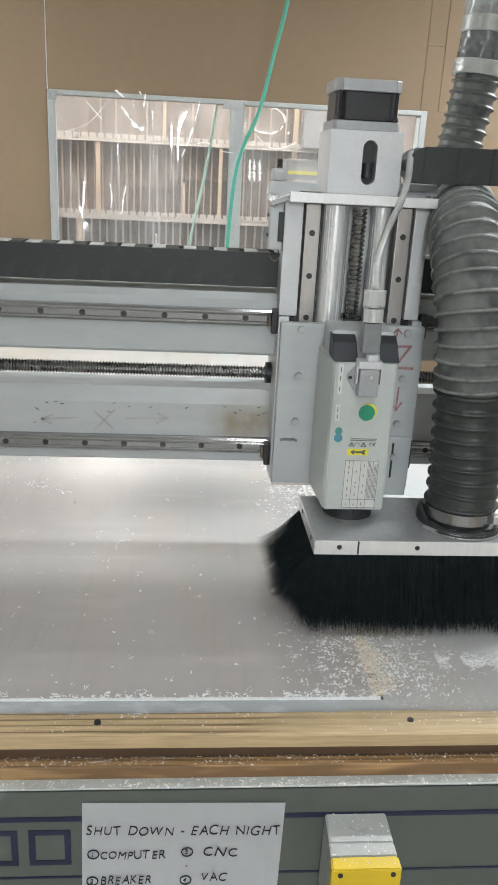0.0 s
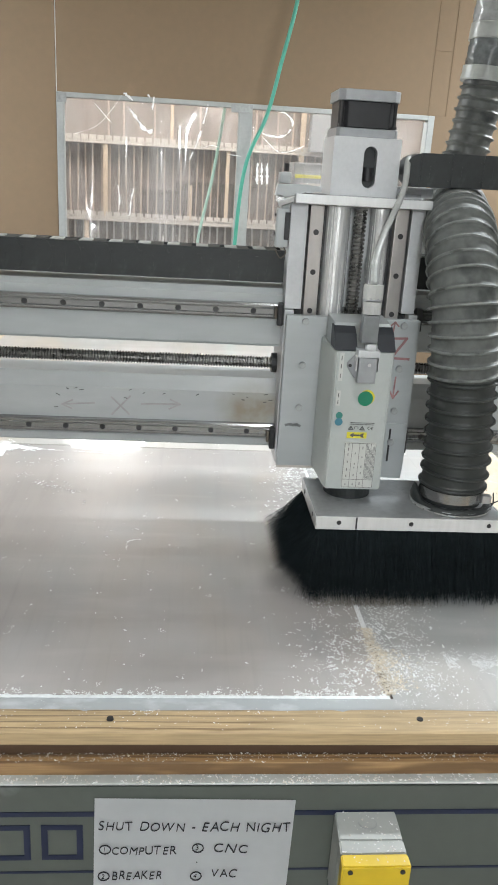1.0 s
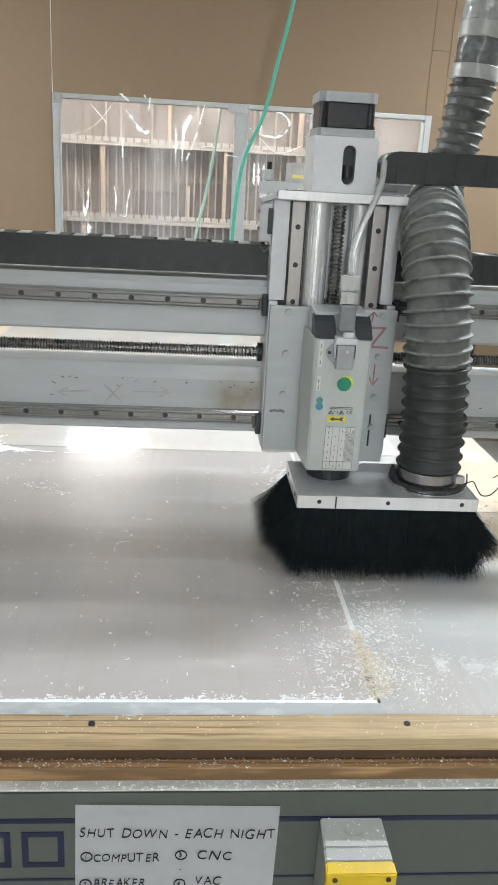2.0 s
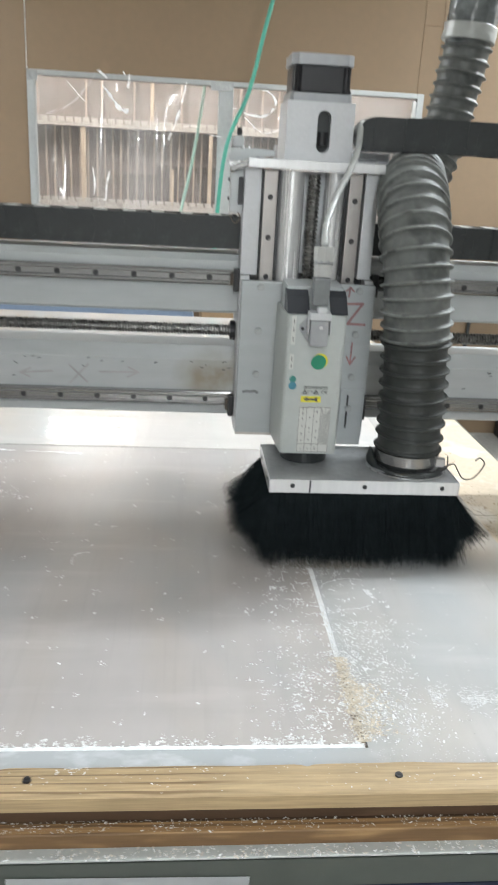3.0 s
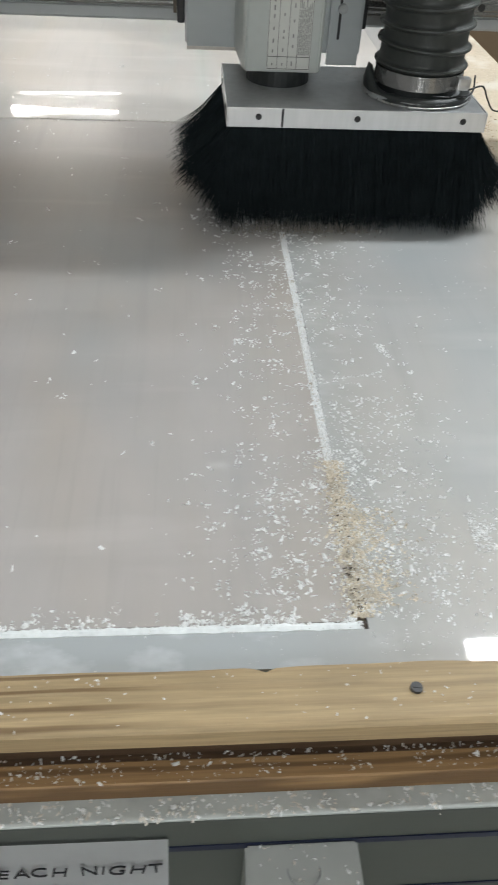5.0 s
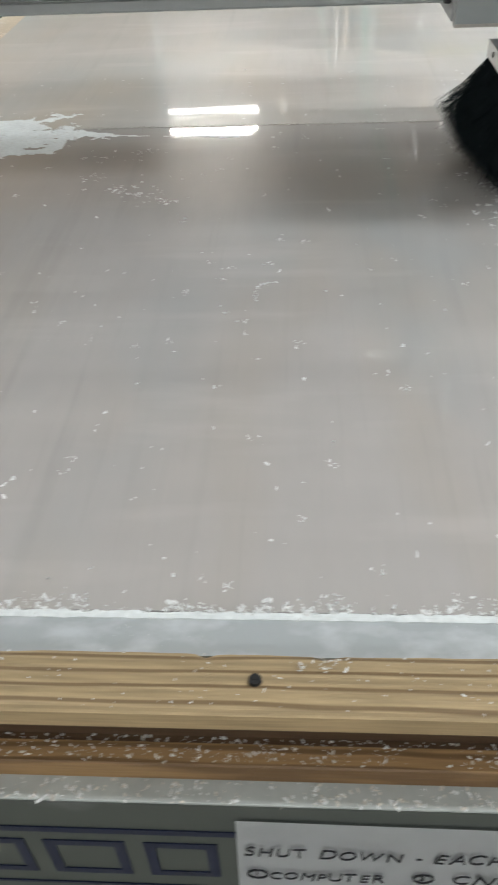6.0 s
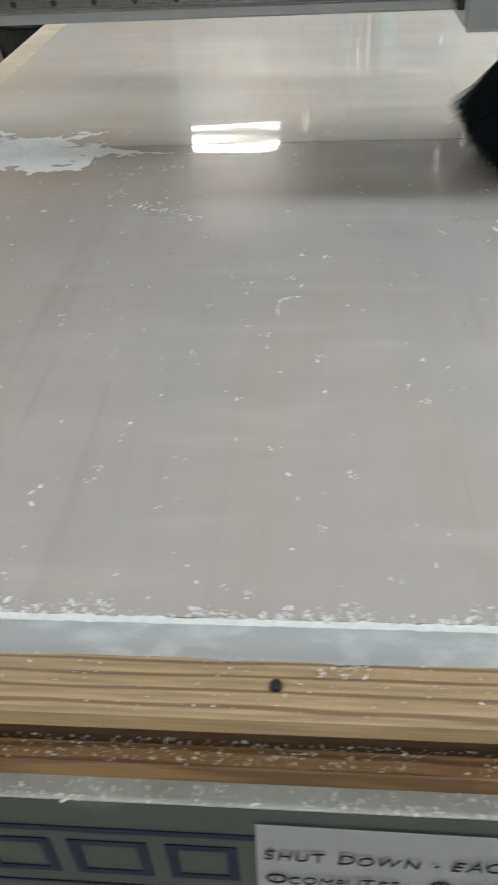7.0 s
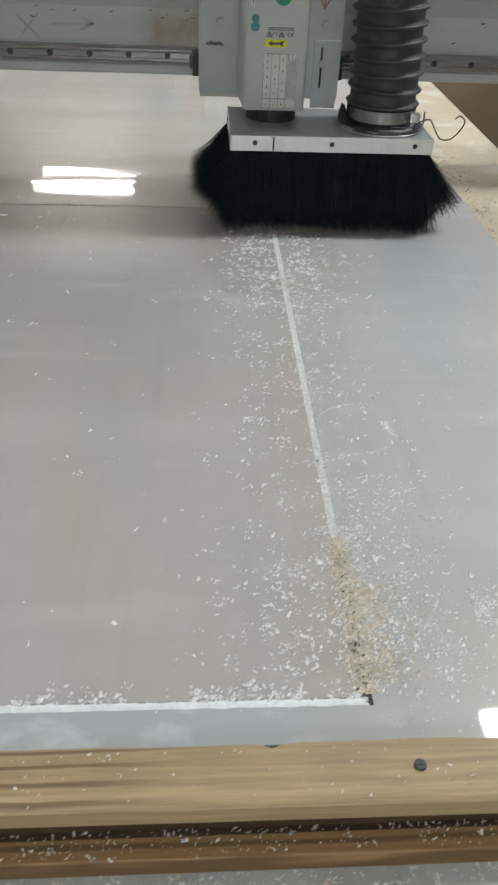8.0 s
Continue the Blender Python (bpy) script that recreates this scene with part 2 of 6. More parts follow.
LOWER_BEAM = stained_beam("lower_beam_paint", (0.115, -0.04, 0.08), (0.1, 0.2, 0.075))
ALU_BRIGHT = material("milled_aluminium", (0.76, 0.77, 0.78), 0.24, 0.45, scale=5, grain=120, vary=0.1, bump=0.05, stretch=(1, 1, 0.1))
# upright streaks in the colour stand for reflections on the brushed metal
COLUMN = material("polished_column", (0.78, 0.79, 0.8), 0.26, 0.5, scale=9, grain=60, vary=0.3, bump=0.12, stretch=(4, 4, 0.08), coat=0.0)
GROUND_STEEL = material("ground_steel", (0.46, 0.435, 0.415), 0.3, 0.5, scale=6, grain=80, vary=0.12, bump=0.03, stretch=(1, 1, 0.2))
SMUDGE = material("grey_smudge", (0.2, 0.205, 0.21), 0.5, scale=60, vary=0.2, bump=0)
ALU_CAST = material("satin_aluminium", (0.56, 0.57, 0.58), 0.45, 0.3, scale=7, grain=150, vary=0.07, bump=0.04)
ALU_PLATE = material("brushed_plate", (0.45, 0.46, 0.47), 0.35, 0.6, scale=9, grain=90, vary=0.16, bump=0.05, stain=(0.25, 0.25, 0.25), stain_at=0.66)
STEEL = material("rail_steel", (0.27, 0.27, 0.27), 0.15, 0.75, scale=6, grain=80, vary=0.12, bump=0.03, stretch=(0.2, 1, 1))
SCREW_STEEL = material("oily_screw_steel", (0.2, 0.197, 0.19), 0.27, 0.85, scale=30, grain=90, vary=0.2)
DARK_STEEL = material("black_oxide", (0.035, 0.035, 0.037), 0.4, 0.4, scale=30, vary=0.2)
BOLT = material("dull_zinc_bolt", (0.36, 0.37, 0.37), 0.4, 0.5, scale=60, vary=0.3, stain=(0.12, 0.12, 0.12), stain_at=0.6)
CHROME = material("bright_zinc", (0.6, 0.6, 0.6), 0.28, 0.85, scale=60, vary=0.15)
BLACK = material("black_nylon", (0.018, 0.0215, 0.022), 0.45, scale=12, grain=90, vary=0.3, bump=0.1, stain=(0.042, 0.047, 0.047), stain_at=0.6)
BRISTLE = material("black_bristle", (0.018, 0.0235, 0.0255), 1.0, spec=0.0, scale=9, vary=0.25, bump=0)
MOTOR_BLACK = material("motor_black", (0.018, 0.018, 0.02), 0.35, 0.2, scale=20, vary=0.2, bump=0.05)
MOTOR_GREY = material("motor_cast_grey", (0.32, 0.33, 0.34), 0.4, 0.45, scale=20, vary=0.1)
SPINDLE = material("spindle_pale_paint", (0.46, 0.49, 0.475), 0.38, 0.0, scale=4, grain=80, vary=0.05, bump=0.02, stain=(0.5, 0.51, 0.5), stain_at=0.7)
SPINDLE_CAP = material("dark_grey_plastic", (0.02, 0.023, 0.03), 0.5, scale=20, vary=0.2)
HOOD = material("dark_connector_hood", (0.19, 0.2, 0.205), 0.4, 0.2, scale=30, vary=0.12)
CONNECTOR = material("connector_grey", (0.33, 0.34, 0.35), 0.45, 0.2, scale=30, vary=0.1)
CABLE = material("pale_cable_sheath", (0.4, 0.41, 0.4), 0.25, scale=30, vary=0.12)
WHITE_PLASTIC = material("white_plastic", (0.47, 0.475, 0.46), 0.4, scale=30, vary=0.06)
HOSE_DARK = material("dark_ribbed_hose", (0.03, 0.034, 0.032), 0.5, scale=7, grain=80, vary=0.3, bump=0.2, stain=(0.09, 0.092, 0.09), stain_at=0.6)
HOSE = material("grey_ribbed_hose", (0.12, 0.127, 0.12), 0.6, scale=6, grain=70, vary=0.3, bump=0.15, stain=(0.05, 0.055, 0.052), stain_at=0.53)
HOSE_OLD = material("grimy_ribbed_hose", (0.1, 0.105, 0.098), 0.45, scale=7, grain=60, vary=0.35, bump=0.2, stain=(0.03, 0.035, 0.036), stain_at=0.52)
HOSE_RIB = material("pale_hose_rib", (0.165, 0.173, 0.165), 0.5, scale=14, grain=80, vary=0.35, bump=0.1, stain=(0.07, 0.075, 0.07), stain_at=0.55)
HOSE_RIB_DARK = material("dark_hose_rib", (0.038, 0.042, 0.04), 0.45, scale=14, grain=80, vary=0.4, bump=0.1, stain=(0.03, 0.033, 0.03), stain_at=0.5)
TAPE = material("clear_wrap", (0.33, 0.34, 0.335), 0.18, scale=18, grain=70, vary=0.3, bump=0.5)
SHEET = sheet_material("clear_plastic_sheet", (0.45, 0.424, 0.412), 0.03)
# same sheet far off, its base colour raised to stand for reflected light
SHEET_FAR = sheet_material("far_sheet_painted_bright", (0.615, 0.59, 0.565), 0.025, ior=1.7)
SHEET_FILM = sheet_material("filmed_plastic_sheet", (0.485, 0.473, 0.463), 0.035)
front_tint(SHEET_FILM, (0.43, 0.455, 0.47), (0.7, 0.73, 0.76))
SPOIL = material("dusty_spoilboard", (0.5, 0.42, 0.32), 0.8, scale=5, grain=120, vary=0.14, bump=0.2, stain=(0.58, 0.53, 0.46), stain_at=0.52)
HOLE = material("dark_brown_speck", (0.06, 0.045, 0.035), 0.8, scale=40, vary=0.3)
PINE = wood_material("weathered_pine_board", (0.42, 0.31, 0.175), (0.13, 0.07, 0.027), "Y", 24.0, 3.0, 0.72, (0.15, 0.22))
PINE_DARK = wood_material("stained_pine", (0.31, 0.186, 0.084), (0.1, 0.05, 0.019), "Y", 26.0, 4.0)
PINE_RECESS = wood_material("dark_brown_wood", (0.12, 0.07, 0.037), (0.07, 0.038, 0.02), "Y", 26.0, 4.0)
PANEL = material("grey_machine_paint", (0.088, 0.098, 0.085), 0.42, 0.1, scale=3, grain=50, vary=0.08, bump=0.04, stain=(0.215, 0.22, 0.215), stain_at=0.66)
LEDGE = material("worn_light_ledge", (0.47, 0.49, 0.475), 0.5, 0.1, scale=14, grain=80, vary=0.15, bump=0.1)
BLUE = material("navy_vinyl", (0.009, 0.014, 0.042), 0.4, scale=20, vary=0.15, bump=0)
PAPER = material("white_paper", (0.76, 0.77, 0.78), 0.8, scale=3, grain=60, vary=0.03, bump=0.03)
INK = material("black_marker", (0.015, 0.015, 0.02), 0.6, scale=80, vary=0.3, bump=0)
WRAP_DARK = material("grey_film_over_hose", (0.13, 0.14, 0.14), 0.2, scale=18, grain=70, vary=0.4, bump=0.5)
WRAP_TAPE = material("milky_tape_band", (0.36, 0.37, 0.35), 0.3, scale=18, vary=0.15)
BITS = material("brown_wood_bits", (0.27, 0.19, 0.11), 0.8, scale=60, vary=0.3, bump=0)
SEAM_DUST = material("grey_seam_dust", (0.3, 0.275, 0.245), 0.85, scale=30, grain=120, vary=0.2)
DRIFT = material("packed_plastic_dust", (0.81, 0.84, 0.85), 0.7, scale=25, grain=160, vary=0.14, bump=0.25)
YELLOW = material("yellow_plastic", (0.6, 0.42, 0.015), 0.4, scale=12, vary=0.08)
BOX_GREY = material("switch_box_grey", (0.38, 0.39, 0.375), 0.5, scale=10, vary=0.08)
BOX_RIM = material("switch_rim_grey", (0.36, 0.37, 0.355), 0.45, scale=10, vary=0.08)
RED = material("red_plastic", (0.5, 0.02, 0.02), 0.35, scale=10, vary=0.1)
RED_MARK = material("faded_red_marker", (0.33, 0.17, 0.17), 0.6, scale=60, vary=0.3, bump=0)
PINK_MARK = material("rubbed_red_marker", (0.385, 0.365, 0.372), 0.5, scale=60, vary=0.12, bump=0)
GREEN_DOT = material("green_sticker", (0.01, 0.24, 0.13), 0.45, scale=50, vary=0.1, bump=0)
TEAL_DOT = material("teal_sticker", (0.05, 0.24, 0.2), 0.45, scale=50, vary=0.1, bump=0)
BLUE_DOT = material("blue_sticker", (0.06, 0.22, 0.3), 0.45, scale=50, vary=0.1, bump=0)
LABEL_YELLOW = material("yellow_sticker", (0.75, 0.68, 0.05), 0.5, scale=50, vary=0.06, bump=0)
LABEL_GREY = material("silver_label", (0.6, 0.61, 0.58), 0.4, 0.15, scale=50, vary=0.06, bump=0)
PRINT = material("dark_print", (0.1, 0.1, 0.1), 0.6, scale=80, vary=0.2, bump=0)
PRINT_GREY = material("small_grey_print", (0.22, 0.22, 0.22), 0.6, scale=80, vary=0.2, bump=0)
RUST = material("brown_grease", (0.11, 0.09, 0.07), 0.6, scale=30, vary=0.2)
CHIP_DUSTY = material("dusty_plastic_chips", (0.66, 0.62, 0.565), 0.7, scale=90, vary=0.15, bump=0)
CHIP = material("white_plastic_chips", (0.8, 0.805, 0.805), 0.55, scale=90, vary=0.06, bump=0)
SAWDUST = material("tan_sawdust", (0.64, 0.57, 0.465), 0.8, scale=90, vary=0.3, bump=0)
BLUE_WRAP = material("blue_grey_wrap", (0.2, 0.26, 0.36), 0.5, scale=4, vary=0.15)
CARTON = material("cardboard", (0.42, 0.28, 0.16), 0.8, scale=5, vary=0.1)
TUBE = lamp_material("fluorescent_tube", (1.0, 0.97, 0.92), 14.0)
TUBE_BACK = lamp_material("rear_fluorescent_tube", (1.0, 0.98, 0.95), 22.0)


# ---- building helpers ----
def box(bm, x0, x1, y0, y1, z0, z1, bevel=0.0, m=None):
    r = bmesh.ops.create_cube(bm, size=1.0)["verts"]
    t = Matrix.Translation(((x0 + x1) / 2, (y0 + y1) / 2, (z0 + z1) / 2)) @ Matrix.Diagonal((x1 - x0, y1 - y0, z1 - z0, 1))
    bmesh.ops.transform(bm, matrix=(m @ t) if m else t, verts=r)
    if bevel:
        edges = list({e for v in r for e in v.link_edges})
        bmesh.ops.bevel(bm, geom=edges, offset=bevel, segments=2, affect="EDGES", profile=0.7)
    return bm


def rod(bm, a, b, r, seg=16, r2=None):
    a, b = Vector(a), Vector(b)
    d = b - a
    q = d.to_track_quat("Z", "Y").to_matrix().to_4x4()
    bmesh.ops.create_cone(bm, cap_ends=True, segments=seg, radius1=r, radius2=r if r2 is None else r2, depth=d.length,
                          matrix=Matrix.Translation((a + b) / 2) @ q)
    return bm


def prism(bm, outline, y0, y1):
    """An outline in x, z carried from y0 to y1."""
    front = [bm.verts.new((x, y0, z)) for x, z in outline]
    rear = [bm.verts.new((x, y1, z)) for x, z in outline]
    n = len(outline)
    bm.faces.new(front)
    bm.faces.new(rear[::-1])
    for i in range(n):
        bm.faces.new((front[i], rear[i], rear[(i + 1) % n], front[(i + 1) % n]))
    bmesh.ops.recalc_face_normals(bm, faces=bm.faces[:])
    return bm


def profile(bm, outline, x0, x1):
    """An outline in y, z carried along x."""
    a = [bm.verts.new((x0, y, z)) for y, z in outline]
    b = [bm.verts.new((x1, y, z)) for y, z in outline]
    n = len(outline)
    bm.faces.new(a)
    bm.faces.new(b[::-1])
    for i in range(n):
        bm.faces.new((a[i], b[i], b[(i + 1) % n], a[(i + 1) % n]))
    bmesh.ops.recalc_face_normals(bm, faces=bm.faces[:])
    return bm


def smooth_path(points, count):
    """A Catmull-Rom line through the points."""
    p = [Vector(q) for q in points]
    p = [p[0] * 2 - p[1], *p, p[-1] * 2 - p[-2]]
    out = []
    spans = len(p) - 3
    for i in range(count + 1):
        u = i / count * spans
        k = min(int(u), spans - 1)
        f = u - k
        a, b, c, d = p[k:k + 4]
        out.append(0.5 * ((2 * b) + (c - a) * f + (2 * a - 5 * b + 4 * c - d) * f * f + (3 * b - a - 3 * c + d) * f ** 3))
    return out


def tube(bm, line, radius, seg=12):
    """A tube along a line of points; radius is a number or a function of the distance along it."""
    rings, s = [], 0.0
    side = None
    for i, p in enumerate(line):
        t = (line[min(i + 1, len(line) - 1)] - line[max(i - 1, 0)]).normalized()
        if side is None:
            side = t.cross(Vector((0, 1, 0.3))).normalized()
        side = (side - t * side.dot(t)).normalized()
        up = t.cross(side)
        if i:
            s += (p - line[i - 1]).length
        r = radius(s) if callable(radius) else radius
        rings.append([bm.verts.new(p + r * (math.cos(2 * math.pi * k / seg) * side + math.sin(2 * math.pi * k / seg) * up)) for k in range(seg)])
    for a, b in zip(rings, rings[1:]):
        for k in range(seg):
            bm.faces.new((a[k], a[(k + 1) % seg], b[(k + 1) % seg], b[k]))
    bm.faces.new(rings[0][::-1])
    bm.faces.new(rings[-1])
    bmesh.ops.recalc_face_normals(bm, faces=bm.faces[:])
    return bm


def base_of(ob):
    while ob.parent:
        ob = ob.parent
    return ob.location.copy()


def finish(name, bm, mat, smooth=False):
    me = bpy.data.meshes.new(name)
    bm.to_mesh(me)
    bm.free()
    me.materials.append(mat)
    if smooth:
        me.shade_smooth()
    return me


def part(name, bm, mat, parent, label="", smooth=False, kind=""):
    """One mesh, in world places, as a part of a thing."""
    bmesh.ops.translate(bm, verts=bm.verts[:], vec=-base_of(parent))
    ob = new(name, finish(name, bm, mat, smooth))
    ob.parent = parent
    return tagged(ob, label, kind=kind)


def piece(name, me, at, parent, label=""):
    """A repeated part that shares its mesh, at a world place."""
    ob = new(name, me)
    ob.parent = parent
    ob.location = Vector(at) - base_of(parent)
    return tagged(ob, label)


def thing(name, at, label, category, group="", kind=""):
    ob = new(name)
    ob.location = at
    ob.empty_display_size = 0.05
    return tagged(ob, label, category, group, kind)


def solid(name, bm, mat, label="", category="", group="", kind="", smooth=False):
    return tagged(new(name, finish(name, bm, mat, smooth)), label, category, group, kind)


def stroke(bm, points, width, y, thick=0.0006):
    """A pen stroke of flat bars in the plane of x and z."""
    for (xa, za), (xb, zb) in zip(points, points[1:]):
        d = Vector((xb - xa, 0, zb - za))
        m = Matrix.Translation(((xa + xb) / 2, y, (za + zb) / 2)) @ Matrix.Rotation(-math.atan2(d.z, d.x), 4, "Y")
        box(bm, -d.length / 2 - width / 3, d.length / 2 + width / 3, -thick, thick, -width / 2, width / 2, 0, m)
    return bm


def glyphs(body, size, shear):
    """The outline of some words in the built-in font as a bmesh in its own plane."""
    cu = bpy.data.curves.new("glyphs", "FONT")
    cu.body, cu.size, cu.extrude, cu.shear, cu.offset = body, size, 0.0004, shear, -size * 0.008
    tmp = bpy.data.objects.new("glyphs", cu)
    scene.collection.objects.link(tmp)
    me = bpy.data.meshes.new_from_object(tmp.evaluated_get(bpy.context.evaluated_depsgraph_get()))
    bpy.data.objects.remove(tmp)
    bm = bmesh.new()
    bm.from_mesh(me)
    bpy.data.meshes.remove(me)
    return bm


def span(bm):
    xs = [v.co.x for v in bm.verts]
    return min(xs), max(xs)


def lettering(name, body, size, x, y, z, mat, parent, shear=0.0, wide=1.0):
    """Handwritten capitals on a plane that faces -y, their left foot at x, z: each letter leans and sits a little differently."""
    rnd = random.Random(len(body) * 7 + ord(body[0]))
    whole = glyphs(body, size, shear)
    lo, hi = span(whole)
    whole.free()
    bm = bmesh.new()
    pen = 0.0
    for ch in body:
        if ch == " ":
            pen += size * 0.42
            continue
        g = glyphs(ch, size * rnd.uniform(0.92, 1.1), shear + rnd.uniform(-0.1, 0.1))
        a, b = span(g)
        bmesh.ops.transform(g, matrix=Matrix.Translation((pen - a, size * rnd.uniform(-0.035, 0.05), 0)) @ Matrix.Rotation(rnd.uniform(-0.07, 0.09), 4, "Z"), verts=g.verts[:])
        pen += (b - a) + size * rnd.uniform(0.09, 0.16)
        me = bpy.data.meshes.new("glyph")
        g.to_mesh(me)
        g.free()
        bm.from_mesh(me)
        bpy.data.meshes.remove(me)
    a, b = span(bm)
    fit = (hi - lo) / (b - a) * wide
    bmesh.ops.transform(bm, matrix=Matrix.Translation((x, y, z)) @ Matrix.Rotation(math.pi / 2, 4, "X") @ Matrix.Diagonal((fit, 1, 1, 1)) @ Matrix.Translation((lo - a, 0, 0)), verts=bm.verts[:])
    return part(name, bm, mat, parent)


B = bmesh.new

# ---- the room ----
WALL_Y = 3.88
tagged(solid("floor", box(B(), -4.2, 4.2, -4.2, 11.2, -0.1, 0), CONCRETE), "worn grey concrete workshop floor", "floor", kind="structure")
wall = thing("wall_back", (0, WALL_Y, 0), "brown wallboard partition with open seams and a window", "wall", kind="structure")
W0, W1, H0, H1 = -1.113, 1.066, 0.95, 1.985      # window opening
for x0, x1, z0, z1 in ((-4.1, W0 - 0.003, 0, 2.6), (W0 + 0.003, 1.022, H1, 2.6), (1.026, 1.128, 2.33, 2.6), (1.026, 1.128, H1, 2.326),
                       (1.132, 2.33, H1, 2.6), (2.336, 4.1, 0, 2.6), (W1, 2.33, 0, H1), (W0, W1, 0, H0)):
    part("wallboard", box(B(), x0, x1, WALL_Y, WALL_Y + 0.02, z0, z1, 0.002), BOARD, wall)
for x0, x1, z0, z1 in ((1.0222, 1.0258, H1 + 0.001, 2.6), (1.1282, 1.1318, H1 + 0.001, 2.6), (1.0262, 1.1278, 2.3262, 2.3298)):
    part("joint_filler", box(B(), x0, x1, WALL_Y + 0.003, WALL_Y + 0.018, z0, z1), BOARD, wall)
# white strip painted in for light leaking through the open seam
part("seam_light", box(B(), W0 - 0.0025, W0 + 0.0025, WALL_Y + 0.003, WALL_Y + 0.012, H1 + 0.002, 2.6), LIGHT_PAINT, wall, "white strip for light through the seam")
part("upper_wall", box(B(), -4.1, 4.1, WALL_Y, WALL_Y + 0.02, 2.605, 3.3), CEILING, wall, "pale painted wall above the boards")
for x in (-2.6, 1.08, 2.33):
    part("stud", box(B(), x - 0.02, x + 0.02, WALL_Y + 0.021, WALL_Y + 0.11, 0, 3.3), RACK, wall)
solid("wall_left", box(B(), -4.2, -4.1, -4.1, 11, 0, 3.3), GREY_WALL, "plain grey workshop side wall", "wall", kind="structure")
solid("wall_right", box(B(), 4.1, 4.2, -4.1, 11, 0, 3.3), GREY_WALL, "plain grey workshop side wall", "wall", kind="structure")
solid("wall_front", box(B(), -4.2, 4.2, -4.2, -4.1, 0, 3.3), GREY_WALL, "plain grey workshop end wall", "wall", kind="structure")
solid("wall_far", box(B(), -4.2, 4.2, 11, 11.1, 0, 3.3), RACK_WHITE, "pale wall of the rear storeroom", "wall", kind="structure")
solid("ceiling", box(B(), -4.2, 4.2, -4.2, 11.2, 3.3, 3.4), CEILING, "plain off-white workshop ceiling", "ceiling", kind="structure")

window = thing("window_1", (0, WALL_Y, H0), "wide grey metal window covered with crinkled clear film", "window", kind="structure")
FW = 0.038
for x0, x1, z0, z1 in ((W0, W0 + FW, H0, H1), (W1 - FW, W1, H0, H1), (W0 + FW, W1 - FW, H1 - 0.026, H1), (W0 + FW, W1 - FW, H0, H0 + FW)):
    part("window_frame", box(B(), x0, x1, WALL_Y - 0.015, WALL_Y + 0.05, z0, z1, 0.004), FRAME, window)
part("mullion", box(B(), -0.08, 0.0, WALL_Y - 0.01, WALL_Y + 0.045, H0 + FW, H1 - 0.026, 0.004), FRAME, window)
part("sill", box(B(), W0 - 0.03, W1 + 0.03, WALL_Y - 0.05, WALL_Y - 0.016, H0 - 0.03, H0, 0.004), FRAME, window)
for x0, x1 in ((W0 + FW, -0.08), (0.0, W1 - FW)):
    p = part("pane", box(B(), x0, x1, WALL_Y + 0.01, WALL_Y + 0.013, H0 + FW, H1 - 0.026), FILM, window, "clear crinkled film")
    p.visible_shadow = False
part("inner_bead", box(B(), W0 + FW, W0 + FW + 0.008, WALL_Y - 0.012, WALL_Y + 0.0, H0 + FW, H1 - FW, 0.002), WHITE_PLASTIC, window)
part("inner_bead", box(B(), W1 - FW - 0.022, W1 - FW, WALL_Y - 0.012, WALL_Y + 0.0, H0 + FW, H1 - FW, 0.003), WHITE_PLASTIC, window)


# highlights on the film's folds, built as thin ragged white ribbons with broken runs
def film_glint(points, r, gaps=0.0, seed=0.0):
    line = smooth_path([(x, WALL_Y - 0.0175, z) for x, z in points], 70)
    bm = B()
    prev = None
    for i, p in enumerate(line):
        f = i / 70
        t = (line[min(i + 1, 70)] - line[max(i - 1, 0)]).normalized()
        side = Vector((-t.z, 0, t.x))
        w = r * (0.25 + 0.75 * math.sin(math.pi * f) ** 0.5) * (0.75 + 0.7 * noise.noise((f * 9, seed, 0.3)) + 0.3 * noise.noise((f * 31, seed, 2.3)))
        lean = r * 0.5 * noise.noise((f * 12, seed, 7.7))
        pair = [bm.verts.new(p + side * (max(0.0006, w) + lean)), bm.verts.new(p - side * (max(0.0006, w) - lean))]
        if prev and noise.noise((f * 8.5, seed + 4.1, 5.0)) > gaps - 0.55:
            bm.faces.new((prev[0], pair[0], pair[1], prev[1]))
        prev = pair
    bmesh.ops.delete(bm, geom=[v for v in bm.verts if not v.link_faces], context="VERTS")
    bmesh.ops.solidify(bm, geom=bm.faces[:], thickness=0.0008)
    part("film_glint", bm, LIGHT_PAINT, window, "white ribbon for a highlight on the film")


film_glint([(-0.735, 2.0), (-0.71, 1.982), (-0.684, 1.961)], 0.008, 0, 1)
film_glint([(-0.700, 1.92), (-0.661, 1.868), (-0.622, 1.819), (-0.59, 1.802), (-0.570, 1.818)], 0.0115, 0, 2)
film_glint([(-0.600, 2.0), (-0.588, 1.984)], 0.006, 0, 3)
film_glint([(-0.566, 1.99), (-0.568, 1.955), (-0.573, 1.918)], 0.0075, 0, 4)
film_glint([(-0.252, 1.991), (-0.269, 1.915), (-0.303, 1.792), (-0.33, 1.72), (-0.36, 1.655)], 0.0062, 0.42, 5)
film_glint([(0.137, 1.954), (0.197, 1.943), (0.234, 1.893), (0.205, 1.836), (0.156, 1.818), (0.09, 1.824), (0.062, 1.834)], 0.008, 0.3, 6)
film_glint([(0.064, 1.813), (0.09, 1.79), (0.12, 1.764), (0.162, 1.735)], 0.0045, 0.2, 7)
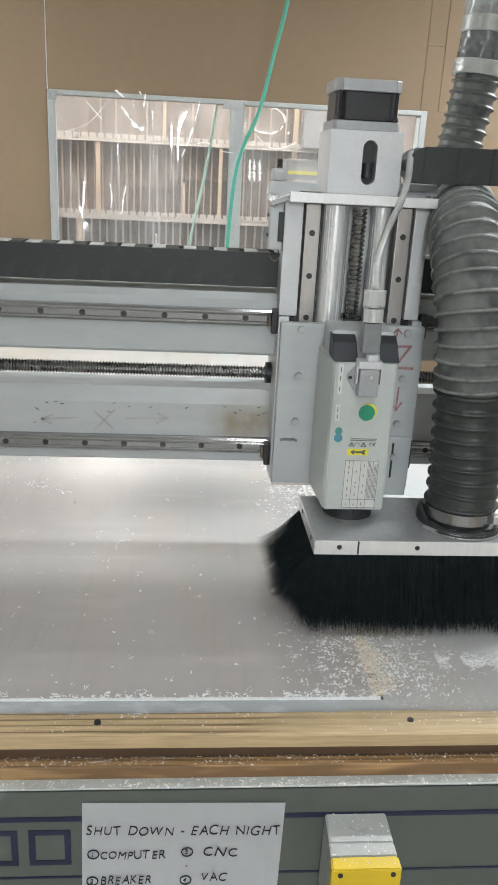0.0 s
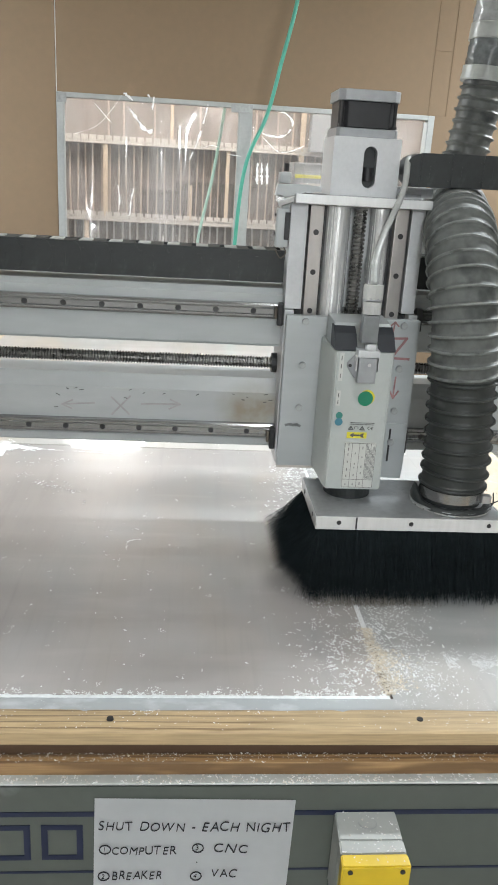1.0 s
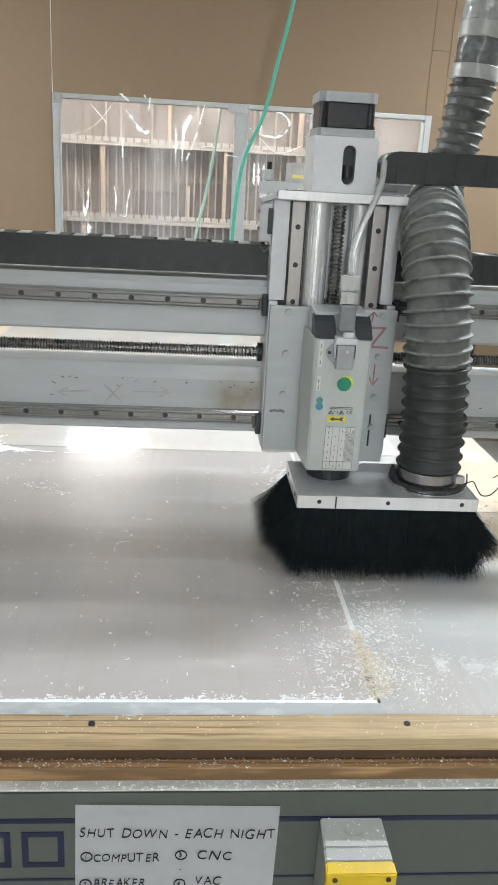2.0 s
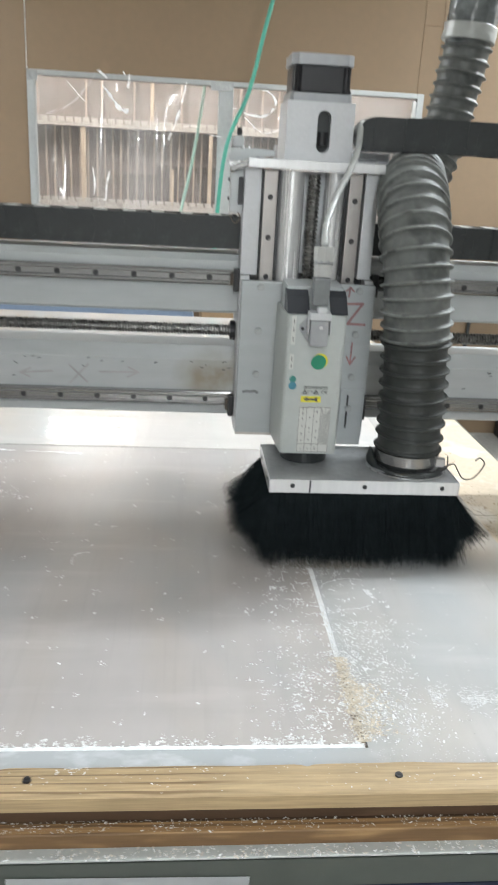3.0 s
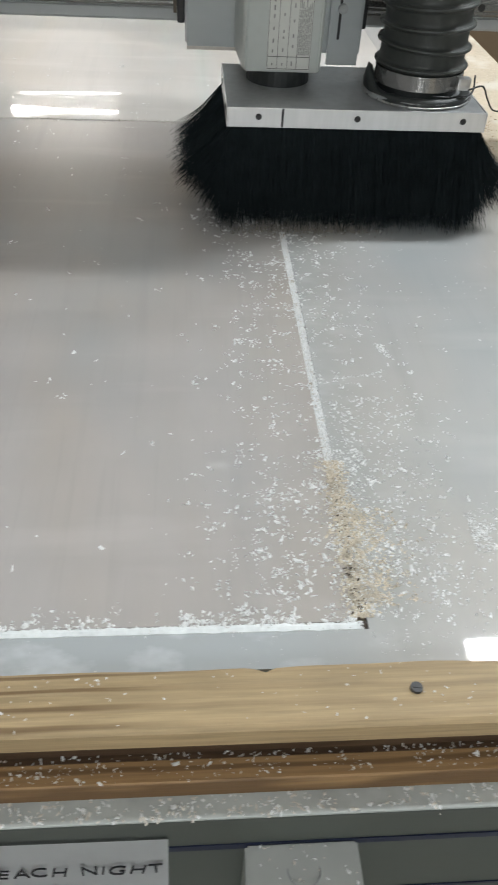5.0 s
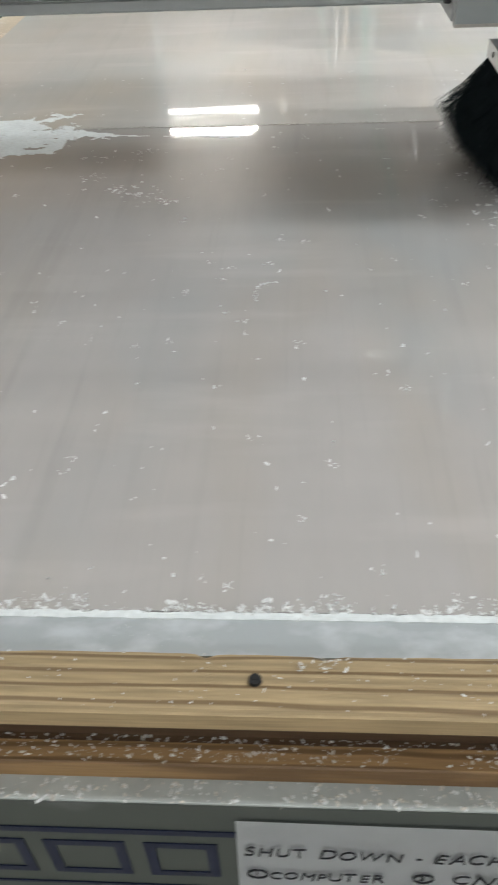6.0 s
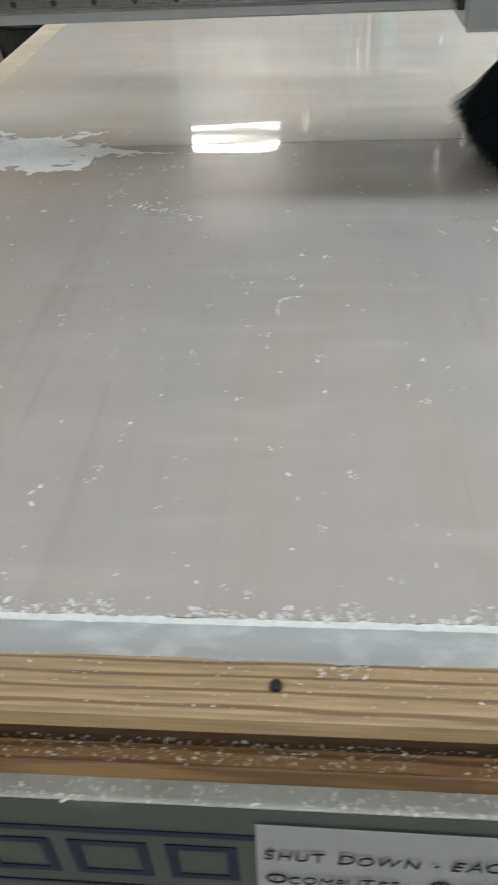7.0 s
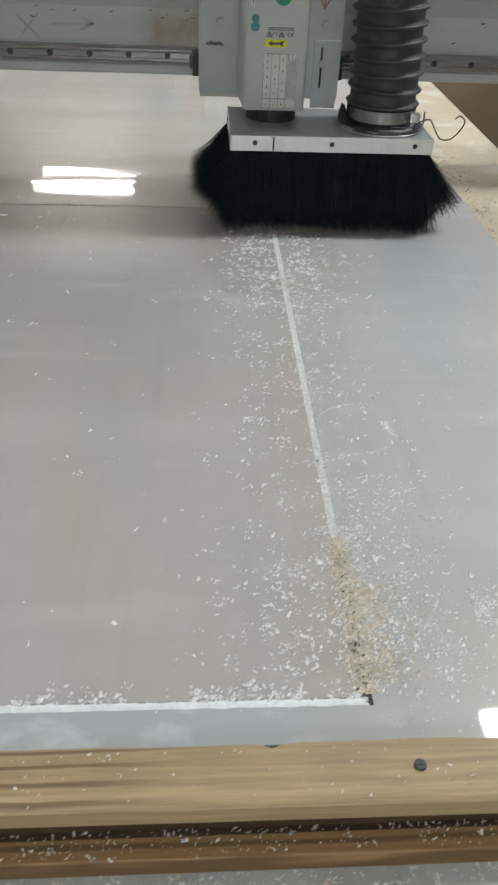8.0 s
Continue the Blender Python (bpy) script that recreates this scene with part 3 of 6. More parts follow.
film_glint([(0.168, 1.736), (0.218, 1.739), (0.268, 1.758), (0.313, 1.78)], 0.003, 0.1, 8)
film_glint([(-0.28, 1.735), (-0.235, 1.748), (-0.185, 1.742)], 0.0018, 0, 9)
film_glint([(-0.13, 1.708), (-0.09, 1.703), (-0.055, 1.70)], 0.0026, 0, 10)
film_glint([(-0.900, 1.937), (-0.85, 1.885), (-0.8055, 1.8387)], 0.0026, 0.1, 11)
film_glint([(-1.014, 1.766), (-0.8855, 1.819), (-0.80, 1.91), (-0.742, 1.991)], 0.0013, 0.2, 12)
film_glint([(-0.767, 1.502), (-0.757, 1.423), (-0.7635, 1.359)], 0.0055, 0.1, 13)
film_glint([(-0.675, 1.491), (-0.691, 1.411), (-0.697, 1.346), (-0.71, 1.33)], 0.0055, 0.1, 14)
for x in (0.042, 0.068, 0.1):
    film_glint([(x, 1.672), (x + 0.003, 1.61), (x + 0.006, 1.55)], 0.0095, 0, x * 90)
for x0, x1, z0, z1 in ((W0 + 0.004, W0 + 0.058, H1 - 0.055, H1 - 0.004), (-0.125, -0.002, H1 - 0.05, H1 - 0.006)):
    part("tape", box(B(), x0, x1, WALL_Y - 0.0168, WALL_Y - 0.0158, z0, z1), TAPE, window, "strip of shiny tape on the frame")


# lamps of both rooms, some known from reflections and some added as fill: twin tubes in a tray, with an area lamp at
# each
def fixture(x, y, along, watts, mat, length=1.2, z=3.1, width=0.26, tint=(0.9, 0.965, 1.0)):
    f = thing("ceiling_and_fill_light", (x, y, z), ("twin" if width > 0.1 else "single") + "-tube fluorescent light in a white tray, ceiling lamps and added fill alike", "lamp", "ceiling lights")
    half = length / 2
    turn_ = Matrix.Translation((x, y, 0)) @ Matrix.Rotation(0 if along == "x" else math.pi / 2, 4, "Z")
    part("tray", box(B(), -half, half, -width * 0.6, width * 0.6, z + 0.05, z + 0.09, 0.008, turn_), CEILING, f)
    for s in (-width * 0.27, width * 0.27) if width > 0.1 else (0,):
        part("tube", rod(B(), turn_ @ Vector((-half + 0.02, s, z + 0.02)), turn_ @ Vector((half - 0.02, s, z + 0.02)), 0.019), mat, f)
    for s in (-0.5, 0.5):
        part("hanger", rod(B(), turn_ @ Vector((s, 0, z + 0.09)), turn_ @ Vector((s, 0, 3.3)), 0.004, 6), FRAME, f)
    la = bpy.data.lights.new("tube_light", "AREA")
    la.shape, la.size, la.size_y, la.energy, la.color = "RECTANGLE", length, width, watts, tint
    lo = new("tube_light", la)
    lo.matrix_world = Matrix.Translation((x, y, z - 0.005)) @ Matrix.Rotation(0 if along == "x" else math.pi / 2, 4, "Z")
    return f


fixture(0.05, -0.75, "y", 7, TUBE, z=2.85, width=0.1)
fixture(1.58, 1.33, "x", 100, TUBE, z=3.0, width=0.14)
# unseen fill lamp, added to brighten the faces turned to the operator
fixture(-0.3, -3.4, "y", 125, TUBE, z=2.5)
# unseen fill lamp at the left, added to lift the far sheet
fixture(-3.4, 2.7, "y", 170, TUBE, z=3.0)
fixture(2.6, 3.0, "y", 90, TUBE, z=3.0)
for y in (7.27, 7.8):
    fixture(-1.25, y, "x", 62, TUBE_BACK, length=0.97, z=2.95, width=0.12, tint=(1.0, 0.93, 0.85))
# unseen pair added behind the partition to light the rack's front
for x in (-0.9, 0.8):
    fixture(x, 4.55, "x", 42, TUBE_BACK, z=3.0, tint=(1.0, 0.945, 0.88))

# ---- rear storeroom seen through the window ----
rack = thing("storage_rack", (0, 5.2, 0), "pale timber storage rack with many thin upright dividers", "rack")
tab = finish("edge_tab", box(B(), -0.0235, 0.0235, 0, 0.007, 0, 0.033, 0.002), RACK_WHITE)
for z0, z1 in ((0.5, 0.55), (1.213, 1.248), (1.758, 1.783)):
    s = part("shelf", box(B(), -2.6, 2.6, 5.17, 5.262, z0, z1, 0.003), RACK_WHITE, rack)
    for i in range(40):
        piece("edge_tab", tab, (-1.3 + 0.058 * i, 5.166, z1 - 0.001), s)
for x, z0, z1, w in ((-2.5, 0, 2.16, 0.05), (-0.977, 1.248, 1.758, 0.034), (-0.496, 1.783, 2.15, 0.024), (-0.345, 1.248, 1.50, 0.02), (-0.076, 1.248, 1.758, 0.026), (-1.12, 0, 1.213, 0.034), (0.47, 1.248, 2.15, 0.036), (1.4, 0, 2.16, 0.05), (2.5, 0, 2.16, 0.05)):
    part("post", box(B(), x - w / 2, x + w / 2, 5.178, 5.215, z0, z1, 0.003), RACK, rack)
rng = random.Random(4)
slat_top = finish("slat", box(B(), -0.006, 0.006, 0, 0.02, 0, 0.33, 0.0), SLAT)
slat = finish("slat", box(B(), -0.005, 0.005, 0, 0.02, 0, 0.51, 0.0), SLAT)
low_slat = finish("slat", box(B(), -0.007, 0.007, 0, 0.02, 0, 0.51, 0.0), RACK_WHITE)
for z in (0.702, 1.248, 1.783):
    x = -2.45
    while x < 2.5:
        if not (z > 1.7 and rng.random() < 0.72):
            s = piece("slat", slat_top if z > 1.7 else low_slat if z < 1 else slat, (x, 5.225 + rng.random() * 0.012, z), rack)
            s.rotation_euler.y = rng.gauss(0, 0.008)
        x += 0.05 + rng.random() * 0.014
backing = part("backing", box(B(), -2.6, 2.6, 5.27, 5.29, 0, 2.15), BACK_WALL, rack)
solid("board_stack", box(B(), -0.72, 0.25, 5.247, 5.262, 1.249, 1.458, 0.004), STACK, "dark boards stacked on the rack's shelf", "boards")
solid("wide_board", box(B(), -0.46, 0.25, 5.25, 5.264, 1.46, 1.528, 0.004), STACK, "dark board lying on the stacked boards", "boards")
solid("grey_carton", box(B(), 0.51, 0.8, 5.05, 5.16, 1.784, 2.1, 0.004), CONNECTOR, "pale grey carton on the upper shelf", "box")
tray = thing("letter_tray", (-0.42, 5.1, 1.0), "white open tray standing in the rack's lower bay", "tray")
part("base", box(B(), -0.55, -0.28, 5.05, 5.16, 1.035, 1.05, 0.002), RACK_WHITE, tray)
for x in (-0.55, -0.292):
    part("side", box(B(), x, x + 0.012, 5.05, 5.16, 1.0505, 1.125, 0.002), RACK_WHITE, tray)
part("stand", box(B(), -0.52, -0.31, 5.08, 5.14, 0.551, 1.0345, 0.003), STACK, tray)
stand = thing("equipment_case", (0.55, 4.75, 0), "grey cabinet with a yellow strip in the storeroom", "cabinet")
part("body", box(B(), 0.35, 0.85, 4.6, 4.95, 0, 1.70, 0.01), CONNECTOR, stand)
part("panel", box(B(), 0.4, 0.62, 4.594, 4.6, 1.35, 1.57, 0.002), RACK_WHITE, stand)
part("strip", box(B(), 0.36, 0.84, 4.592, 4.6, 1.60, 1.622, 0.002), LABEL_YELLOW, stand)

solid("air_hose", tube(B(), smooth_path([(0.25, 3.76, 3.28), (0.215, 3.76, 2.6), (0.135, 3.76, 2.19), (0.072, 3.76, 1.92), (-0.035, 3.76, 1.64), (-0.075, 3.77, 1.17), (-0.1, 3.77, 0.4), (-0.05, 3.72, 0.02)], 60), 0.011, 10),
      GREEN_HOSE, "teal green air hose hanging before the window", "hose", smooth=True)
solid("thin_hose", tube(B(), smooth_path([(-0.1, 4.1, 3.28), (-0.125, 4.1, 2.4), (-0.155, 4.1, 1.97), (-0.215, 4.1, 1.56), (-0.295, 4.1, 1.15), (-0.32, 4.1, 0.6), (-0.25, 4.05, 0.012)], 50), 0.009, 8),
      PALE_GREEN, "pale green thin hose hanging behind the window", "hose", smooth=True)

# behind and beside the table
solid("wrapped_roll", box(B(), -1.3, -0.19, 3.3, 3.62, 0.0, 0.84, 0.05), BLUE_WRAP, "blue-grey wrapped stack on the floor behind the table", "package")
solid("carton", box(B(), -0.15, 0.5, 3.35, 3.8, 0, 0.84, 0.006), CARTON, "brown cardboard carton on the floor", "box")
solid("tall_carton", box(B(), -2.35, -1.86, 2.95, 3.4, 0, 0.72, 0.006), CARTON, "brown cardboard carton standing beside the table", "box")
bin_ = thing("waste_bin", (-1.58, 3.35, 0), "black plastic waste bin behind the table", "bin")
part("body", rod(B(), (-1.58, 3.35, 0), (-1.58, 3.35, 0.66), 0.19, 28, 0.23), BLACK, bin_)
part("rim", tube(B(), smooth_path([(-1.58 + 0.232 * math.cos(a), 3.35 + 0.232 * math.sin(a), 0.662) for a in [2 * math.pi * k / 16 for k in range(17)]], 48), 0.012, 8), BLACK, bin_, smooth=True)
# unseen board added to put a pale band into the sheet's reflection
solid("reflector_board", box(B(), -1.75, -0.75, 8.4, 8.43, 0, 3.25, 0.004), CHIP, "unseen white board added as a reflector behind the storeroom lamps", "board")
post = thing("slotted_post", (1.42, 2.5, 0), "grey perforated steel shelving upright", "post")
part("upright", box(B(), 1.4, 1.44, 2.48, 2.52, 0, 0.62, 0.003), CONNECTOR, post)
for i in range(12):
    part("slot", box(B(), 1.412, 1.428, 2.4785, 2.4802, 0.04 + i * 0.048, 0.066 + i * 0.048), DARK_STEEL, post)
cab = thing("black_cabinet", (2.2, 3.6, 0), "black steel cabinet against the brown wall", "cabinet")
part("body", box(B(), 1.78, 2.6, 3.3, 3.86, 0.0, 1.42, 0.012), BLACK, cab)
part("door", box(B(), 1.8, 2.58, 3.285, 3.3, 0.04, 1.38, 0.006), BLACK, cab)
solid("power_cable", tube(B(), smooth_path([(1.52, 3.86, 0.9), (1.5, 3.84, 0.5), (1.55, 3.8, 0.3), (1.75, 3.7, 0.25), (1.8, 3.4, 0.02)], 30), 0.012, 8), BLACK,
      "black power cable looped against the wall", "cable", smooth=True)

# ---- the router table ----
XL, XR, YB = -1.237, 0.604, 3.02
FRONT = -0.1275
table = thing("router_table", (-0.3, 0.0, 0), "grey steel router table with blue stripes on its front", "machine")
part("front_panel", box(B(), -1.3, 0.66, FRONT, FRONT + 0.06, 0.28, 0.798, 0.002), PANEL, table)
part("rear_panel", box(B(), -1.3, 0.66, YB, YB + 0.06, 0.5, 0.805, 0.003), PANEL, table)
for x0, x1 in ((-1.3, -1.24), (0.6, 0.66)):
    part("side_beam", box(B(), x0, x1, FRONT + 0.062, YB - 0.002, 0.56, 0.803, 0.004), PANEL, table)
    for y in (0.02, 1.4, YB - 0.06):
        part("leg", box(B(), x0, x1, y - 0.04, y + 0.04, 0, 0.558, 0.004), PANEL, table)
for y in (0.5, 1.2, 1.9, 2.5):
    part("crossbar", box(B(), -1.238, 0.598, y - 0.04, y + 0.04, 0.68, 0.80, 0.004), PANEL, table)
part("ledge", profile(B(), [(-0.0285, 0.8045), (-0.1282, 0.8045), (-0.1289, 0.804), (-0.1289, 0.8022), (-0.0285, 0.8022)], -1.3, 0.66), LEDGE, table, "pale worn metal ledge")
# black strip added to draw the line of shade below the ledge
part("ledge_shade", box(B(), -1.3, 0.66, -0.121, -0.09, 0.7985, 0.802), BLACK, table, "black strip for the shade line under the ledge")
part("stripe", box(B(), -1.3, 0.66, FRONT - 0.0012, FRONT - 0.0002, 0.748, 0.756), BLUE, table, "navy blue stripe")
part("stripe", box(B(), -1.3, 0.66, FRONT - 0.0012, FRONT - 0.0002, 0.6465, 0.65), BLUE, table, "thin navy blue line")
for x0, x1 in ((-0.85, -0.785), (-0.758, -0.681), (-0.666, -0.606), (-0.591, -0.526), (-0.511, -0.4533)):
    bm = B()
    yy0, yy1, w = FRONT - 0.0012, FRONT - 0.0002, 0.009
    box(bm, x0, x1, yy0, yy1, 0.7245, 0.733)
    box(bm, x0, x1, yy0, yy1, 0.671, 0.6795)
    box(bm, x0, x0 + w, yy0, yy1, 0.6795, 0.7245)
    box(bm, x1 - w, x1, yy0, yy1, 0.6795, 0.7245)
    part("mark", bm, BLUE, table, "navy blue block mark")
part("spoilboard", box(B(), XL, XR, -0.034, 0.742, 0.8055, 0.8445, 0.002), SPOIL, table, "dusty tan spoilboard")
part("spoilboard", box(B(), XL, XR, 0.745, YB, 0.8055, 0.8445, 0.002), SPOIL, table, "dusty tan spoilboard")

low = thing("pine_batten", (-0.3, -0.08, 0.8047), "stained pine batten lying on the machine ledge", "batten")
part("front_board", profile(B(), [(-0.1115, 0.8047), (-0.1108, 0.8225), (-0.1095, 0.824), (-0.0935, 0.8232), (-0.0925, 0.822), (-0.0925, 0.8047)], -1.27, 0.63), PINE_DARK, low)
part("rear_board", profile(B(), [(-0.0920, 0.8047), (-0.0920, 0.8195), (-0.0915, 0.82), (-0.0862, 0.82), (-0.0855, 0.8372), (-0.05, 0.8372), (-0.05, 0.8047)], -1.27, 0.63), PINE_RECESS, low, "dark red-brown board under the rail")
high = thing("pine_fence", (-0.3, -0.064, 0.85), "knotty pine board screwed down along the table front", "board")


def fence_board(x0, x1):
    """One board with a ragged rear edge, eased front edge and raised grain that fades towards its smooth end."""
    bm = B()
    n = int((x1 - x0) / 0.008)
    across = 26
    prev = None
    for i in range(n + 1):
        x = x0 + (x1 - x0) * i / n
        rag = noise.noise((x * 9, 1.3, 0)) * 0.0022 + noise.noise((x * 31, 2.3, 0)) * 0.001 - 0.0042
        for dent in (-0.46, -0.37, -0.0846):
            rag -= 0.004 * math.exp(-((x - dent) / 0.006) ** 2)
        f = noise.noise((x * 2.2, 6.3, 0)) * 0.001
        ring = [(-0.0905 + f, 0.8375), (-0.0915 + f, 0.8575)]
        for k in range(across + 1):
            u = k / across
            y = -0.0893 + f + (0.0893 - 0.038 + rag - f) * u
            bend = 0.005 * noise.noise((x * 1.1, 1.0, 0))
            edge = -0.2 + 0.05 * noise.noise((y * 70, 3.0, 0)) + 0.05 * (y + 0.065) / 0.03
            ridge = 0.0004 + 0.0016 / (1 + math.exp((x - edge) / 0.012))
            z = 0.8605 + ridge * (0.5 * math.sin((y + bend) * 2 * math.pi / 0.0125) + 0.4 * noise.noise((x * 3, y * 160, 1.0))) - ridge * 0.5
            ring.append((y, z - (0.0008 if k in (0, across) else 0)))
        ring += [(-0.0365 + rag, 0.8575), (-0.0368 + rag, 0.8375)]
        row = [bm.verts.new((x, y, z)) for y, z in ring]
        if prev:
            for k in range(len(row)):
                bm.faces.new((prev[k], prev[(k + 1) % len(row)], row[(k + 1) % len(row)], row[k]))
        else:
            bm.faces.new(row)
        prev = row
    bm.faces.new(prev[::-1])
    bmesh.ops.recalc_face_normals(bm, faces=bm.faces[:])
    part("board", bm, PINE, high, "weathered pine board, its grain raised on one half")


fence_board(-1.27, 0.63)
screw_head = B()
rod(screw_head, (0, 0, -0.002), (0, 0, 0.0008), 0.0052, 14, 0.0046)
box(screw_head, -0.003, 0.003, -0.0006, 0.0006, 0.0008, 0.0012)
screw_me = finish("screw", screw_head, DARK_STEEL)
for x in (-1.04, -0.72, -0.422, 0.028, 0.4):
    piece("screw", screw_me, (x, -0.0636, 0.8612), high, "black wood screw")
# the plastic sheet, cut along its front and along x = 0
SB = 3.0
SR = 0.41
SEAM = 1.125             # dusty joint across the sheet
sheet = thing("plastic_sheet", (-0.3, 1.0, TOP), "glossy clear plastic sheet on the spoilboard, partly cut", "sheet")
part("left_field", box(B(), -1.16, -0.0045, 0.0045, SEAM - 0.0012, 0.8447, TOP, 0.0008), SHEET, sheet)
part("edge_strip", box(B(), 0.3222, SR, -0.0372, SB, 0.8447, TOP - 0.0002, 0.0002), SHEET_FILM, sheet, "narrow edge strip of the sheet")
waste = B()
corner = [(-1.16, -0.0372), (0.3219, -0.0372), (0.3219, SEAM - 0.0012), (0.0045, SEAM - 0.0012), (0.0045, -0.0033), (-1.16, -0.0033)]
low_ring = [waste.verts.new((x, y, 0.8447)) for x, y in corner]
top_ring = [waste.verts.new((x, y, TOP)) for x, y in corner]
waste.faces.new(low_ring[::-1])
waste.faces.new(top_ring)
for i in range(6):
    waste.faces.new((low_ring[i], low_ring[(i + 1) % 6], top_ring[(i + 1) % 6], top_ring[i]))
part("waste_side", waste, SHEET_FILM, sheet, "paler waste side of the sheet, blue-grey along the front")
part("far_field", box(B(), -1.16, 0.3219, SEAM + 0.0012, SB, 0.8447, TOP, 0.0008), SHEET_FAR, sheet, "sheet beyond the seam, coloured paler for reflected light")

# dark disc just below the surface paints the shade inside the hole
part("start_hole", rod(B(), (0, 0.001, 0.8452), (0, 0.001, 0.8492), 0.0044, 14), HOLE, sheet, "dark disc for the shaded plunge hole where the cut starts")

# ---- notice and switch on the front ----
PY = FRONT - 0.002
notice = thing("paper_notice", (-0.299, PY, 0.68), "white paper notice with handwritten shut-down steps", "notice")
bm = B()
cols, rows_ = 14, 10
grid = [[bm.verts.new((-0.4385 + 0.279 * i / cols, PY - 0.0012 - 0.0016 * math.sin(i * 0.9 + j * 0.4) * (j / rows_), 0.7865 - 0.216 * j / rows_)) for i in range(cols + 1)] for j in range(rows_ + 1)]
for j in range(rows_):
    for i in range(cols):
        bm.faces.new((grid[j][i], grid[j + 1][i], grid[j + 1][i + 1], grid[j][i + 1]))
bmesh.ops.solidify(bm, geom=bm.faces[:], thickness=0.0003)
part("sheet", bm, PAPER, notice)
TY = PY - 0.0042
for body, size, x, z, wide in (("SHUT DOWN - EACH NIGHT", 0.0225, -0.4335, 0.7325, 0.915), ("COMPUTER", 0.0205, -0.4145, 0.6905, 0.86), ("CNC", 0.0225, -0.2715, 0.694, 1.0),
                               ("BREAKER", 0.0205, -0.4135, 0.644, 0.86), ("VAC", 0.0215, -0.272, 0.6475, 0.9), ("1", 0.012, -0.4262, 0.6948, 0.8), ("2", 0.012, -0.4275, 0.646, 0.8),
                               ("3", 0.012, -0.2963, 0.6982, 0.8), ("4", 0.012, -0.2965, 0.6465, 0.8)):
    lettering("handwriting", body, size, x, TY, z, INK, notice, 0.12, wide)
for x, z in ((-0.4228, 0.6988), (-0.424, 0.650), (-0.2925, 0.7022), (-0.2927, 0.6505)):
    stroke_bm = stroke(B(), [(x + 0.0078 * math.cos(a * 0.5236), z + 0.0078 * math.sin(a * 0.5236)) for a in range(13)], 0.0014, TY)
    part("ring", stroke_bm, INK, notice)
part("dot", box(B(), -0.2935, -0.292, TY - 0.0005, TY + 0.0005, 0.6755, 0.677), INK, notice)

notice.location.z -= 0.007
notice.rotation_euler.y = 0.018

switch = thing("emergency_switch", (-0.056, FRONT, 0.7), "grey and yellow emergency stop box dusted with chips", "switch")
def tapered(y0, y1, grow0, grow1, lid0, lid1):
    """A box of four side faces that draws in towards the panel, its lid sloping forward."""
    bm = B()
    ends = []
    for y, g, top in ((y0, grow0, lid0), (y1, grow1, lid1)):
        ends.append([bm.verts.new((x, y, z)) for x, z in ((-0.1 - g, 0.63 - g), (-0.013 + g, 0.63 - g), (-0.013 + g, top), (-0.1 - g, top))])
    bm.faces.new(ends[0][::-1])
    bm.faces.new(ends[1])
    for k in range(4):
        bm.faces.new((ends[0][k], ends[0][(k + 1) % 4], ends[1][(k + 1) % 4], ends[1][k]))
    bmesh.ops.recalc_face_normals(bm, faces=bm.faces[:])
    bmesh.ops.bevel(bm, geom=bm.edges[:], offset=0.002, segments=2, affect="EDGES")
    return bm


part("housing", tapered(FRONT - 0.0005, FRONT - 0.047, 0.0, 0.001, 0.7545, 0.7485), BOX_GREY, switch)
part("rim", tapered(FRONT - 0.0455, FRONT - 0.067, 0.0012, 0.002, 0.7482, 0.7455), BOX_RIM, switch, "paler grey front rim")
part("cover", tapered(FRONT - 0.0665, FRONT - 0.0865, 0.0024, 0.0035, 0.7458, 0.7435), YELLOW, switch, "yellow cover")
CF = FRONT - 0.0865
for x in (-0.092, -0.021):
    for z in (0.645, 0.735):
        part("cover_screw", rod(B(), (x, CF, z), (x, CF - 0.0015, z), 0.0036, 12), DARK_STEEL, switch)
part("knockout", tube(B(), smooth_path([(-0.0565 + 0.0125 * math.cos(a), FRONT - 0.021 + 0.0115 * math.sin(a), 0.7522 - 0.0014 * math.sin(a)) for a in [2 * math.pi * k / 16 for k in range(17)]], 40), 0.0005, 5), CONNECTOR, switch)
part("collar", rod(B(), (-0.0565, CF, 0.684), (-0.0565, CF - 0.007, 0.684), 0.0225, 28), BLACK, switch, "black collar")
part("button", rod(B(), (-0.0565, CF - 0.007, 0.684), (-0.0565, CF - 0.02, 0.684), 0.016, 24, 0.0145), RED, switch, "red push button")

# ---- gantry: two beams with rails, ball screw and cable chain ----
GX0, GX1 = -1.42, 0.80
gantry = thing("gantry", (-0.3, 0.54, 1.05), "grey aluminium gantry with two beams and steel rails", "machine")
part("upper_beam", profile(B(), [(0.500, 1.267), (0.497, 1.272), (0.497, 1.374), (0.507, 1.386), (0.60, 1.386), (0.60, 1.267)], GX0, GX1), ALU, gantry)
part("lower_beam", profile(B(), [(0.500, 1.048), (0.495, 1.052), (0.495, 1.066), (0.4975, 1.068), (0.4975, 1.166), (0.518, 1.1935), (0.60, 1.1935), (0.60, 1.048)], GX0, GX1), LOWER_BEAM, gantry)
